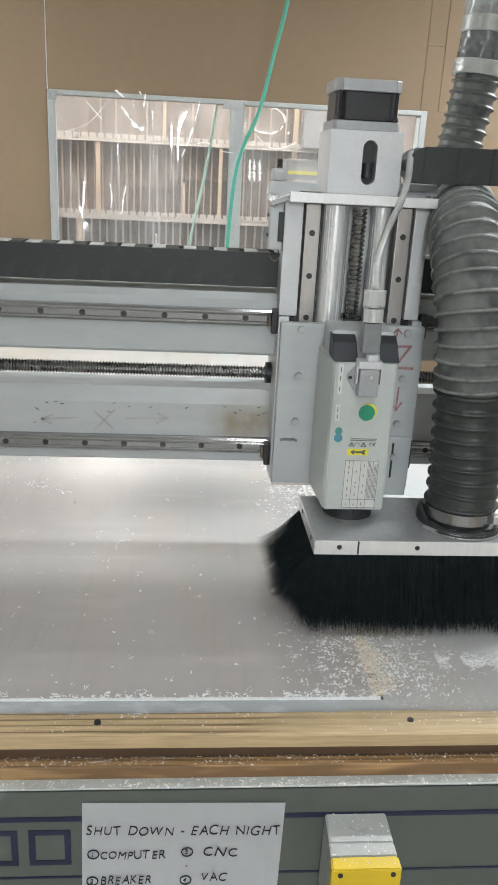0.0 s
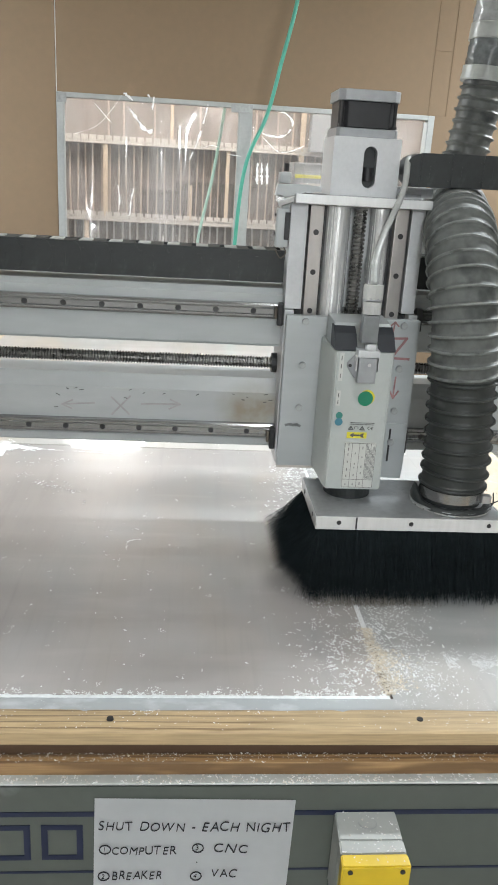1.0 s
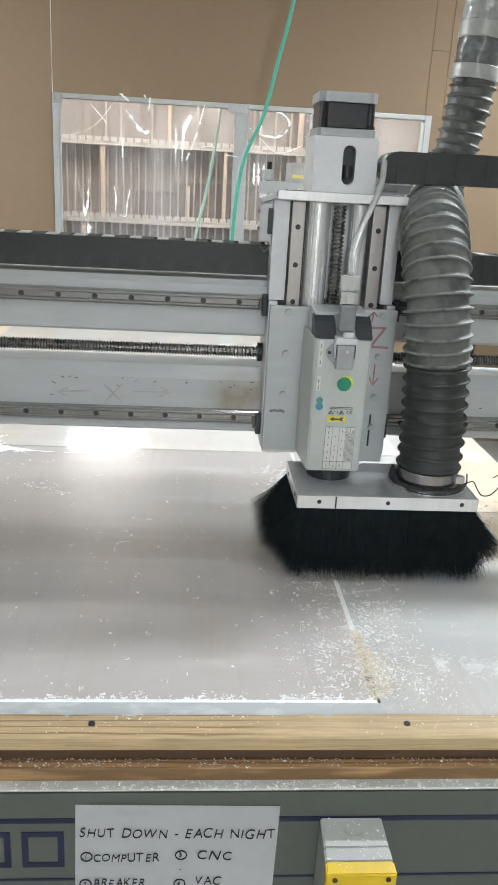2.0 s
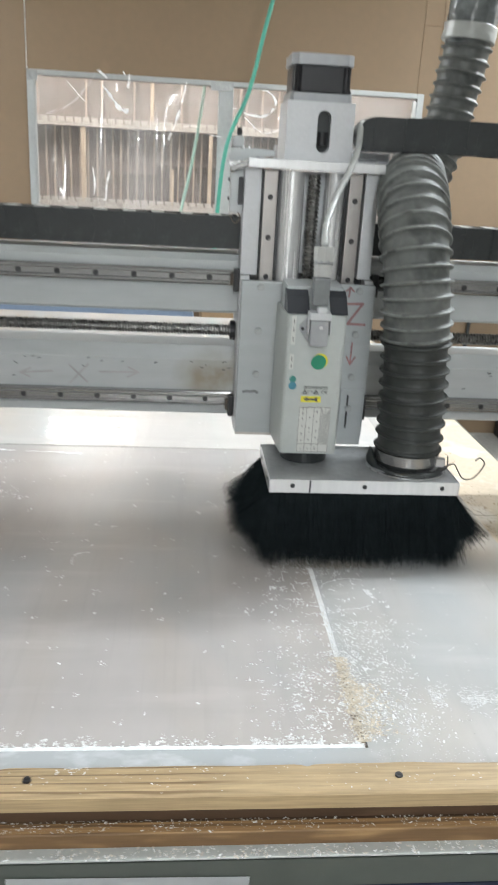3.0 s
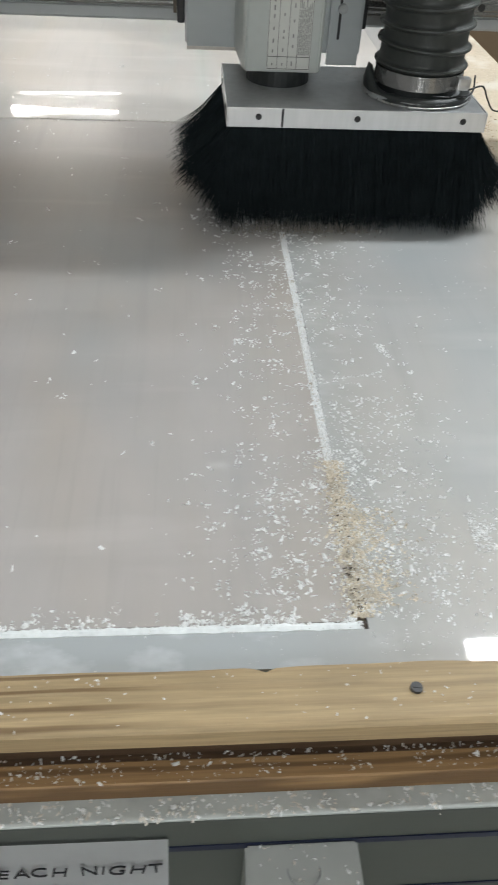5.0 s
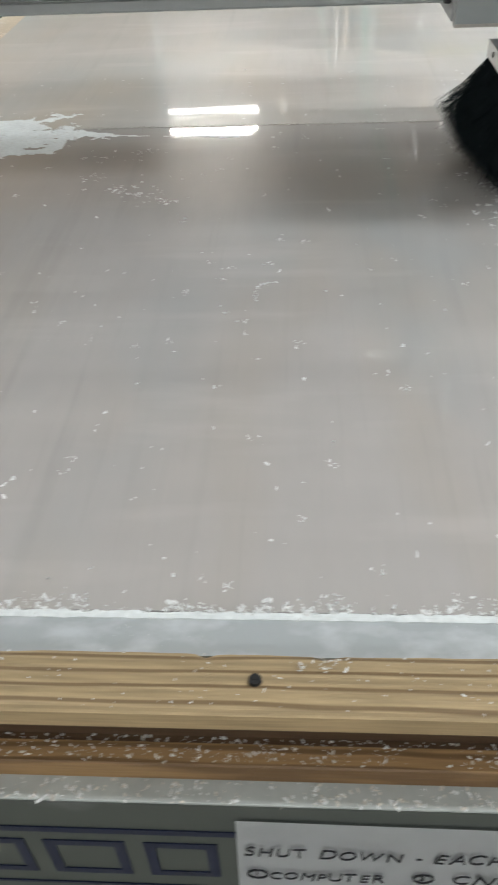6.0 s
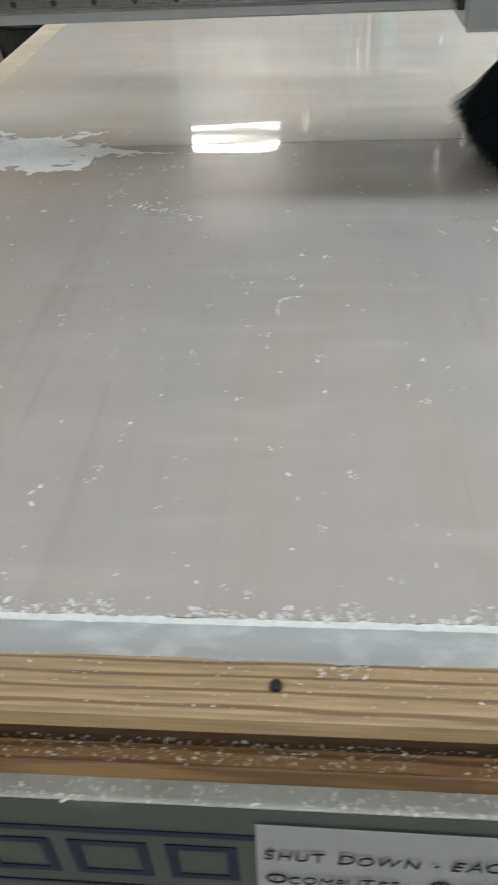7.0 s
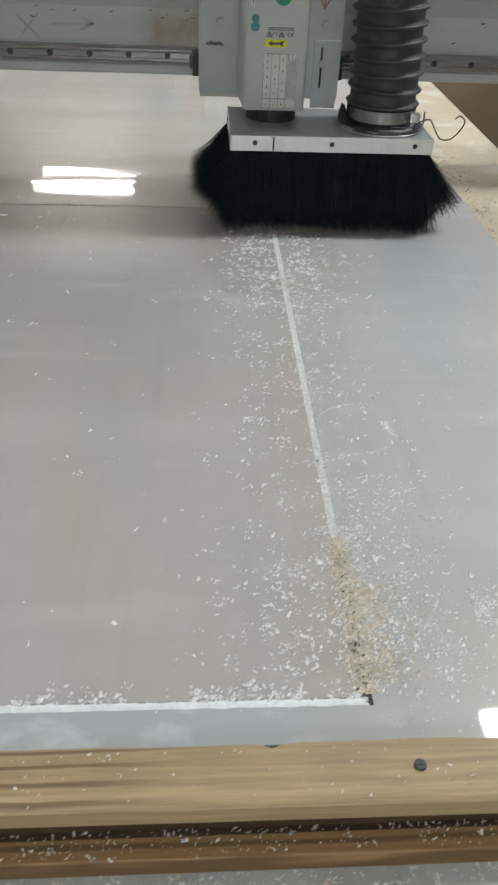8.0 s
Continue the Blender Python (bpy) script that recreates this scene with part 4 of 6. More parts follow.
for z0, z1, y in ((1.3275, 1.3575, 0.4968), (1.0725, 1.1005, 0.4968)):
    r = part("rail", profile(B(), [(y, z0), (y - 0.013, z0), (y - 0.016, z0 + 0.004), (y - 0.016, z0 + 0.007), (y - 0.019, z0 + 0.01), (y - 0.019, z1 - 0.01), (y - 0.016, z1 - 0.007), (y - 0.016, z1 - 0.004), (y - 0.013, z1), (y, z1)], GX0, GX1), STEEL, gantry, "polished steel guide rail")
    hole = finish("rail_bolt", rod(B(), (0, 0, 0), (0, -0.0006, 0), 0.0058, 12), DARK_STEEL)
    for i in range(27):
        piece("rail_bolt", hole, (-1.3345 + 0.0757 * i, y - 0.019, (z0 + z1) / 2), r)
for x0, x1 in ((GX0 - 0.03, GX0 - 0.001), (GX1 + 0.001, GX1 + 0.03)):
    part("end_plate", box(B(), x0, x1, 0.46, 0.72, 0.82, 1.40, 0.005), ALU, gantry)
# ball screw with its thread
bm = B()
line = [Vector((GX0 + (GX1 - GX0) * i / 1480, 0.53, 1.2255)) for i in range(1481)]
tube(bm, line, lambda s: 0.0128 if (s % 0.006) < 0.0031 else 0.0098, 14)
part("ball_screw", bm, SCREW_STEEL, gantry, "oily dark ball screw")
# faded arrows and letter on the lower beam
LY = 0.4967
bm = B()
stroke(bm, [(-0.585, 1.127), (-0.52, 1.132)], 0.0035, LY)
stroke(bm, [(-0.565, 1.137), (-0.587, 1.127), (-0.567, 1.118)], 0.0035, LY)
part("arrow", bm, PINK_MARK, gantry, "faded red marker arrow")
bm = B()
stroke(bm, [(-0.422, 1.133), (-0.345, 1.135)], 0.0035, LY)
stroke(bm, [(-0.362, 1.145), (-0.341, 1.135), (-0.364, 1.124)], 0.0035, LY)
part("arrow", bm, PINK_MARK, gantry, "faded red marker arrow")
bm = B()
stroke(bm, [(-0.485, 1.146), (-0.448, 1.11)], 0.0038, LY)
stroke(bm, [(-0.446, 1.149), (-0.484, 1.108)], 0.0038, LY)
part("letter", bm, PINK_MARK, gantry, "faded red marker letter X")
rng = random.Random(21)
for i in range(38):
    x, z = rng.uniform(-1.0, 0.7), rng.choice((1.15, 1.156, 1.159, 1.162, 1.146, 1.12))
    a = rng.uniform(-0.5, 0.5)
    d = rng.uniform(0.002, 0.009)
    part("scratch", stroke(B(), [(x, z), (x + d * math.cos(a), z + d * math.sin(a))], rng.uniform(0.0008, 0.0017), LY), DARK_STEEL, gantry)


def chain_link(length, height, depth, name):
    """One link of a cable carrier: two side plates with a boss, and two bars across."""
    bm = B()
    h = height / 2
    for y0, y1 in ((0, 0.008), (depth - 0.008, depth)):
        prism(bm, [(-0.5 * length, -h), (0.49 * length, -h), (0.62 * length, -0.6 * h), (0.62 * length, 0.6 * h), (0.49 * length, h), (-0.5 * length, h)], y0, y1)
    rod(bm, (0.5 * length, -0.0016, 0), (0.5 * length, 0.002, 0), 0.30 * height, 24)
    prism(bm, [(-0.5 * length, -0.985 * h)] + [(0.08 * length + 0.34 * length * math.cos(a * 0.2618 - 1.5708), 0.985 * h * math.sin(a * 0.2618 - 1.5708)) for a in range(13)] + [(-0.5 * length, 0.985 * h)], -0.0022, 0.001)
    box(bm, -0.2 * length, -0.14 * length, -0.0029, -0.002, -0.45 * h, 0.3 * h)
    box(bm, -0.25 * length, 0.15 * length, 0.009, depth - 0.009, h - 0.006, h - 0.0005)
    box(bm, -0.25 * length, 0.15 * length, 0.009, depth - 0.009, -h + 0.0005, -h + 0.006)
    return finish(name, bm, BLACK)


long_chain = thing("cable_chain", (-0.3, 0.56, 1.39), "black cable carrier lying along the upper gantry beam", "cable chain")
link = chain_link(0.058, 0.064, 0.075, "link")
# white bars stand for light caught along the top of the chain
bar = finish("glint_bar", box(B(), -0.012, 0.012, 0.012, 0.06, -0.002, 0.0012, 0.0008), WHITE_PLASTIC)
for i in range(37):
    x = GX0 + 0.04 + 0.058 * i
    k = piece("link", link, (x, 0.512, 1.4285 + 0.0003 * math.sin(i * 2.1)), long_chain)
    piece("crossbar", bar, (x + 0.03, 0.505, 1.461), long_chain, "crossbar coloured white for the light it catches")
short_chain = thing("upper_cable_chain", (0.5, 0.53, 1.62), "black cable carrier bridging from the head over the gantry", "cable chain")
link_b = chain_link(0.062, 0.062, 0.07, "link")
for i in range(14):
    piece("link", link_b, (0.138 + 0.062 * i, 0.47, 1.629 + 0.002 * math.sin(i * 0.7)), short_chain)
part("end_bracket", rod(B(), (0.109, 0.47, 1.628), (0.109, 0.54, 1.628), 0.031, 20), BLACK, short_chain)
part("support_arm", box(B(), 0.085, 0.16, 0.545, 0.60, 1.576, 1.596, 0.002), ALU_CAST, short_chain)

# ---- the head: carriage plate, upright axis, motor and spindle ----
head = thing("spindle_carriage", (0, 0.44, 1.03), "grey spindle carriage with upright axis and stepper motor", "machine")
CY = 0.4275
part("carriage_plate", box(B(), -0.1365, 0.133, CY, CY + 0.02, 1.026, 1.345, 0.003), ALU, head)
part("side_plate", box(B(), -0.139, -0.120, CY + 0.0205, 0.60, 1.03, 1.352, 0.002), ALU_CAST, head)
part("side_plate", box(B(), 0.113, 0.131, CY + 0.0205, 0.60, 1.03, 1.352, 0.002), ALU_CAST, head)
for z in (1.3415, 1.0785):
    for x0, x1 in ((-0.151, -0.1395), (0.1315, 0.145)):
        part("rail_block", box(B(), x0, x1, 0.458, 0.476, z - 0.024, z + 0.022, 0.003), DARK_STEEL, head, "dark rail carriage block")
    part("grease_cap", box(B(), -0.157, -0.1515, 0.464, 0.475, z - 0.012, z + 0.012, 0.003), RUST, head)
part("screw_nut", rod(B(), (-0.150, 0.53, 1.2255), (-0.1395, 0.53, 1.2255), 0.021, 20), DARK_STEEL, head)
bolt_bm = B()
rod(bolt_bm, (0, 0, 0), (0, -0.0055, 0), 0.0075, 12, 0.0068)
bolt_me = finish("bolt", bolt_bm, BOLT)
for x in (-0.0985, 0.1):
    for z in (1.334, 1.246, 1.157):
        piece("bolt", bolt_me, (x, CY, z), head, "zinc bolt")
piece("bolt", bolt_me, (0.0985, CY - 0.006, 1.091), head, "zinc bolt")
part("slot_plate", box(B(), 0.08, 0.1295, CY - 0.006, CY - 0.0005, 1.011, 1.132, 0.002), ALU, head)
part("slot", box(B(), 0.0935, 0.0975, CY - 0.0066, CY - 0.006, 1.048, 1.12, 0.0), DARK_STEEL, head)
part("smudge", stroke(B(), [(-0.123, 1.119), (-0.115, 1.121), (-0.108, 1.1195), (-0.1, 1.121), (-0.094, 1.118)], 0.0055, CY - 0.0006, 0.0003), SMUDGE, head)
part("bottom_edge", box(B(), -0.1365, -0.06, CY - 0.001, CY - 0.0002, 1.026, 1.031, 0.0), RACK_WHITE, head)
bm = B()
MY = CY - 0.0012
stroke(bm, [(0.077, 1.308), (0.109, 1.309), (0.081, 1.268), (0.117, 1.267)], 0.0048, MY)
part("letter", bm, RED_MARK, head, "red marker letter Z")
bm = B()
stroke(bm, [(0.095, 1.229), (0.094, 1.185)], 0.003, MY)
stroke(bm, [(0.086, 1.2), (0.094, 1.184), (0.104, 1.2)], 0.003, MY)
part("arrow", bm, RED_MARK, head, "red marker arrow")
bm = B()
stroke(bm, [(0.079, 1.322), (0.081, 1.34)], 0.003, MY)
stroke(bm, [(0.073, 1.333), (0.081, 1.341), (0.089, 1.333)], 0.003, MY)
part("arrow", bm, RED_MARK, head, "red marker arrow")

AY = 0.47
part("axis_back", box(B(), -0.118, 0.111, AY + 0.02, AY + 0.035, 1.05, 1.554, 0.002), ALU_CAST, head)
for x0, x1 in ((-0.139, -0.1055), (0.0985, 0.1255)):
    part("axis_cheek", box(B(), x0, x1, AY - 0.012, AY + 0.07, 1.353, 1.556, 0.002), ALU_CAST, head)
for x0, x1 in ((-0.1, -0.073), (0.068, 0.0945)):
    r = part("axis_rail", box(B(), x0, x1, AY - 0.006, AY + 0.019, 1.06, 1.5535, 0.002), GROUND_STEEL, head, "polished upright guide rail")
    for z in (1.35, 1.4266, 1.5032):
        part("rail_bolt", rod(B(), ((x0 + x1) / 2, AY - 0.006, z), ((x0 + x1) / 2, AY - 0.0066, z), 0.0055, 12), DARK_STEEL, r)
# dark strips beside the upright rails stand for shade in the gaps
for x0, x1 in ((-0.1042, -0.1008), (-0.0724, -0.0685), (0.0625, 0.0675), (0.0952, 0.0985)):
    part("rail_shade", box(B(), x0, x1, AY + 0.012, AY + 0.0195, 1.06, 1.5535), DARK_STEEL, head)
for x, r in ((-0.0434, 0.0245), (0.0405, 0.0195)):
    part("column", rod(B(), (x, AY + 0.006, 1.06), (x, AY + 0.006, 1.5535), r, 28), COLUMN, head, "bright rounded aluminium column", smooth=False)
bm = B()
line = [Vector((-0.0015, AY - 0.006, 1.06 + 0.49 * i / 490)) for i in range(491)]
tube(bm, line, lambda s: 0.0125 if (s % 0.008) < 0.0045 else 0.0098, 18)
part("axis_screw", bm, SCREW_STEEL, head, "dark upright ball screw")
part("top_plate", box(B(), -0.1345, 0.1285, 0.43, 0.63, 1.5565, 1.5735, 0.0015), ALU_BRIGHT, head)
bm = B()
# motor mount with a long slot in its face
mx0, mx1, my0, my1, mz0, mz1 = -0.0593, 0.0737, 0.503, 0.632, 1.5738, 1.6825
sx, sz0, sz1, sr = 0.0146, 1.590, 1.667, 0.0132
outline = [(sx + sr * math.cos(a), sz1 - sr + sr * math.sin(a)) for a in [math.pi * k / 10 for k in range(11)]] + [(sx + sr * math.cos(a), sz0 + sr + sr * math.sin(a)) for a in [math.pi + math.pi * k / 10 for k in range(11)]]
ring_f = [bm.verts.new((x, my0, z)) for x, z in outline]
ring_b = [bm.verts.new((x, my0 + 0.02, z)) for x, z in outline]
n_ = len(outline)
for i in range(n_):
    bm.faces.new((ring_f[i], ring_f[(i + 1) % n_], ring_b[(i + 1) % n_], ring_b[i]))
outer = [bm.verts.new((x, my0, z)) for x, z in ((mx1, mz1), (mx0, mz1), (mx0, mz0), (mx1, mz0))]
rearv = [bm.verts.new((x, my1, z)) for x, z in ((mx1, mz1), (mx0, mz1), (mx0, mz0), (mx1, mz0))]
bm.faces.new(rearv)
for i in range(4):
    bm.faces.new((outer[i], outer[(i + 1) % 4], rearv[(i + 1) % 4], rearv[i]))
for a, b_, q in ((0, 5, 0), (5, 10, 1), (11, 16, 2), (16, 21, 3)):
    for i in range(a, b_):
        bm.faces.new((ring_f[i], ring_f[i + 1], outer[q]))
bm.faces.new((ring_f[5], outer[1], outer[0]))
bm.faces.new((ring_f[10], ring_f[11], outer[2], outer[1]))
bm.faces.new((ring_f[16], outer[3], outer[2]))
bm.faces.new((ring_f[21], ring_f[0], outer[0], outer[3]))
bmesh.ops.recalc_face_normals(bm, faces=bm.faces[:])
part("motor_mount", bm, ALU_CAST, head)
# black plate closes the slot and paints its shaded inside
part("slot_shade", box(B(), 0.001, 0.028, my0 + 0.0195, my0 + 0.03, 1.588, 1.669), BLACK, head, "black plate for the dark inside of the slot")
part("coupling_clamp", rod(B(), (0.0146, my0 + 0.012, 1.603), (0.0146, my0 + 0.012, 1.628), 0.010, 14), DARK_STEEL, head)


def motor_slab(z0, z1, grow=0.0, cut=0.012):
    h = 0.0612 + grow
    cx, cy = 0.0088, 0.587
    c = [(-h + cut, -h), (h - cut, -h), (h, -h + cut), (h, h - cut), (h - cut, h), (-h + cut, h), (-h, h - cut), (-h, -h + cut)]
    bm = B()
    lo = [bm.verts.new((cx + x, cy + y, z0)) for x, y in c]
    hi = [bm.verts.new((cx + x, cy + y, z1)) for x, y in c]
    bm.faces.new(lo[::-1])
    bm.faces.new(hi)
    for i in range(8):
        bm.faces.new((lo[i], lo[(i + 1) % 8], hi[(i + 1) % 8], hi[i]))
    bmesh.ops.bevel(bm, geom=list(bm.edges), offset=0.0012, segments=1, affect="EDGES")
    return bm


motor = part("motor", motor_slab(1.7005, 1.7485, -0.0035, 0.016), MOTOR_BLACK, head, "black stepper motor body")
part("flange", motor_slab(1.683, 1.7, 0.0, 0.006), MOTOR_GREY, motor, "cast grey motor flange")
part("end_cap", motor_slab(1.749, 1.7695, 0.0, 0.012), MOTOR_GREY, motor, "cast grey motor cap")
for x in (-0.0435, 0.061):
    part("motor_bolt", rod(B(), (x, 0.5315, 1.7002), (x, 0.5315, 1.7485), 0.0035, 8), DARK_STEEL, motor)
    part("bolt_head", rod(B(), (x, 0.5315, 1.7005), (x, 0.5315, 1.7062), 0.006, 10), DARK_STEEL, motor)

limit = part("limit_bracket", box(B(), -0.158, -0.141, 0.458, 0.476, 1.47, 1.565, 0.002), ALU, head)
part("switch_body", box(B(), -0.166, -0.142, 0.452, 0.474, 1.472, 1.545, 0.003), ALU, limit, "pale grey limit switch")
part("switch_slot", box(B(), -0.1505, -0.1405, 0.4485, 0.452, 1.487, 1.538, 0.001), DARK_STEEL, limit)
part("arm", prism(B(), [(-0.172, 1.568), (-0.16, 1.565), (-0.118, 1.574), (-0.085, 1.579), (-0.085, 1.588), (-0.12, 1.59), (-0.168, 1.589)], 0.448, 0.472), ALU, limit)
part("lever_arm", box(B(), -0.168, -0.11, 0.444, 0.4475, 1.556, 1.567, 0.0015, Matrix.Translation((-0.14, 0.446, 1.56)) @ Matrix.Rotation(-0.35, 4, "Y") @ Matrix.Translation((0.14, -0.446, -1.56))), STEEL, limit)
part("wire", tube(B(), smooth_path([(-0.15, 0.455, 1.475), (-0.145, 0.452, 1.462), (-0.155, 0.45, 1.452), (-0.165, 0.455, 1.466)], 20), 0.0012, 6), RUST, limit, "thin brown wire", smooth=True)
part("block", box(B(), -0.165, -0.143, 0.45, 0.49, 1.5905, 1.611, 0.006), ALU, limit)
part("bolt_stud", rod(B(), (-0.152, 0.466, 1.612), (-0.152, 0.466, 1.626), 0.005, 10), DARK_STEEL, limit)
part("roller", rod(B(), (-0.163, 0.448, 1.562), (-0.163, 0.462, 1.562), 0.0075, 14), CHROME, limit)
part("lever", box(B(), -0.12, -0.075, 0.452, 0.462, 1.5675, 1.575, 0.002), STEEL, limit)
part("stub", rod(B(), (0.075, 0.50, 1.5755), (0.122, 0.50, 1.5755), 0.008, 14), CONNECTOR, limit)
for z in (1.497, 1.532):
    part("pin", rod(B(), (-0.17, 0.462, z), (-0.1665, 0.462, z), 0.003, 8), DARK_STEEL, limit)

SY = 0.2865
bm = B()
plan = [(-0.0555, SY), (0.047, SY), (0.0515, SY + 0.006), (0.0515, 0.4), (0.05, CY - 0.007), (-0.064, CY - 0.001), (-0.064, 0.385), (-0.0595, SY + 0.01)]
lo = [bm.verts.new((x, y, 1.0375)) for x, y in plan]
hi = [bm.verts.new((x, y, 1.3075)) for x, y in plan]
bm.faces.new(lo[::-1])
bm.faces.new(hi)
for i in range(len(plan)):
    bm.faces.new((lo[i], lo[(i + 1) % 8], hi[(i + 1) % 8], hi[i]))
bmesh.ops.recalc_face_normals(bm, faces=bm.faces[:])
bmesh.ops.bevel(bm, geom=list(bm.edges), offset=0.0018, segments=2, affect="EDGES")
spindle = part("spindle", bm, SPINDLE, head, "pale painted spindle housing")
part("shroud", profile(B(), [(SY + 0.006, 1.3078), (SY + 0.05, 1.352), (0.41, 1.356), (0.41, 1.3078)], -0.0575, 0.0485), ALU, spindle)
for x0, x1 in ((-0.0605, -0.0195), (0.0195, 0.0515)):
    part("cap", profile(B(), [(SY + 0.0015, 1.309), (SY + 0.026, 1.3365), (SY + 0.045, 1.347), (SY + 0.06, 1.3475), (SY + 0.0555, 1.309)], x0, x1), SPINDLE_CAP, spindle, "dark plastic corner cap")
part("nose", rod(B(), (-0.004, 0.335, 1.0), (-0.004, 0.335, 1.0372), 0.046, 32), BLACK, spindle, "black spindle nose")
part("collet", rod(B(), (0, 0.335, 0.90), (0, 0.335, 0.9998), 0.02, 20, 0.03), SCREW_STEEL, spindle)
part("cutter", rod(B(), (0, 0.335, 0.846), (0, 0.335, 0.8998), 0.003, 10), STEEL, spindle, "steel cutter in the groove")
flange = B()
prism(flange, [(-0.0375, 1.2805), (-0.0215, 1.2585), (0.0035, 1.2585), (0.0195, 1.2805), (0.0195, 1.288), (0.0035, 1.306), (-0.0215, 1.306), (-0.0375, 1.288)], SY - 0.004, SY - 0.0005)
bmesh.ops.bevel(flange, geom=list(flange.edges), offset=0.0008, segments=1, affect="EDGES")
part("connector_flange", flange, CONNECTOR, spindle, "six-sided grey connector flange")
for x in (-0.032, 0.014):
    part("flange_screw", rod(B(), (x, SY - 0.004, 1.283), (x, SY - 0.0055, 1.283), 0.0032, 10), DARK_STEEL, spindle)
plug = part("connector", box(B(), -0.0205, 0.0135, SY - 0.024, SY - 0.0045, 1.254, 1.302, 0.004), CONNECTOR, head, "grey power connector")
part("rivet", rod(B(), (-0.001, SY - 0.024, 1.289), (-0.001, SY - 0.0252, 1.289), 0.0032, 12), CHROME, plug)
part("latch", box(B(), -0.0235, 0.0165, SY - 0.027, SY + 0.004, 1.3025, 1.316, 0.003), ALU_CAST, plug, "bright metal locking latch")
for x0, x1 in ((-0.0245, -0.0225), (0.0155, 0.0175)):
    part("latch_arm", box(B(), x0, x1, SY - 0.022, SY - 0.006, 1.276, 1.306, 0.0008), ALU_CAST, plug)
part("latch_tongue", box(B(), -0.010, 0.007, SY - 0.0285, SY - 0.01, 1.316, 1.327, 0.003), ALU_CAST, plug)
part("hood", box(B(), -0.0195, 0.0105, SY - 0.02, SY + 0.006, 1.3275, 1.378, 0.004), HOOD, plug, "darker cable hood")
part("gland", rod(B(), (-0.003, SY - 0.006, 1.378), (-0.003, SY - 0.004, 1.40), 0.0165, 16), WHITE_PLASTIC, plug)
part("gland_ring", rod(B(), (-0.003, SY - 0.004, 1.4), (-0.003, SY - 0.003, 1.405), 0.0175, 16), CONNECTOR, plug)
part("gland_nut", rod(B(), (-0.003, SY - 0.003, 1.405), (-0.003, SY - 0.002, 1.43), 0.0185, 8), WHITE_PLASTIC, plug)
part("cable", tube(B(), smooth_path([(-0.003, SY - 0.002, 1.43), (0.004, 0.325, 1.468), (0.03, 0.385, 1.515), (0.058, 0.425, 1.56), (0.075, 0.45, 1.6), (0.082, 0.475, 1.64), (0.092, 0.5, 1.648), (0.106, 0.52, 1.632)], 50), 0.0062, 12), CABLE, head, "pale grey power cable", smooth=True)

# stickers and plates on the spindle
FY = SY - 0.0006


def sticker(name, x0, x1, z0, z1, mat, lift=0.0, label=""):
    return part(name, box(B(), x0, x1, FY - 0.0005 - lift, FY - lift, z0, z1), mat, spindle, label)


def dot(x, z, r, mat, lift=0.0, label=""):
    return part("sticker", rod(B(), (x, FY - lift, z), (x, FY - 0.0005 - lift, z), r, 24), mat, spindle, label)


dot(0.0065, 1.2225, 0.0145, LABEL_YELLOW, 0, "yellow round sticker")
dot(0.0035, 1.2202, 0.0142, GREEN_DOT, 0.0006, "green round sticker")
dot(-0.0425, 1.186, 0.0065, TEAL_DOT, 0, "small teal sticker")
dot(-0.0425, 1.1735, 0.0075, BLUE_DOT, 0.0006, "small blue sticker")
sticker("label", -0.0515, -0.0435, 1.252, 1.305, LABEL_GREY, 0, "narrow white label strip")
sticker("label", -0.0515, -0.0435, 1.205, 1.234, LABEL_GREY, 0, "narrow white label strip")
for z in (1.295, 1.28, 1.262, 1.225, 1.212):
    sticker("print", -0.0482, -0.0468, z - 0.004, z + 0.004, PRINT, 0.0006)
sticker("warning_label", -0.0245, 0.0135, 1.142, 1.154, LABEL_YELLOW, 0, "yellow warning label")
bm = B()
prism(bm, [(x - 0.003, z + 0.0065) for x, z in ((-0.0165, 1.1415), (-0.009, 1.1462), (-0.009, 1.1432), (0.004, 1.1432), (0.007, 1.1455), (0.0115, 1.1455), (0.009, 1.1415), (0.0115, 1.1375), (0.007, 1.1375), (0.004, 1.1398), (-0.009, 1.1398), (-0.009, 1.1368))], FY - 0.0012, FY - 0.0006)
part("print", bm, PRINT, spindle, "black arrow")
# warning marks above the label
MZ = 1.159
for x in (-0.0225, -0.001):
    part("print", stroke(B(), [(x, MZ), (x + 0.0045, MZ + 0.0068), (x + 0.009, MZ), (x, MZ)], 0.0013, FY - 0.0004, 0.0003), PRINT, spindle)
    sticker("print", x + 0.0038, x + 0.0052, MZ + 0.0015, MZ + 0.0045, PRINT)
part("print", stroke(B(), [(-0.0115, MZ + 0.001), (-0.0115, MZ + 0.0055), (-0.0045, MZ + 0.0055), (-0.0045, MZ + 0.001)], 0.0009, FY - 0.0004, 0.0003), PRINT, spindle)
for x in (0.0155, 0.022):
    part("print", stroke(B(), [(x + 0.0024, MZ + 0.0062), (x, MZ + 0.0057), (x - 0.002, MZ + 0.0034), (x, MZ + 0.001), (x + 0.0024, MZ + 0.0005)], 0.001, FY - 0.0004, 0.0003), PRINT, spindle)
part("print", stroke(B(), [(0.02, MZ + 0.0034), (0.0235, MZ + 0.0034)], 0.0009, FY - 0.0004, 0.0003), PRINT, spindle)
for z in (1.1695, 1.1725):
    sticker("print", -0.02, 0.026, z - 0.0005, z + 0.0005, PRINT)
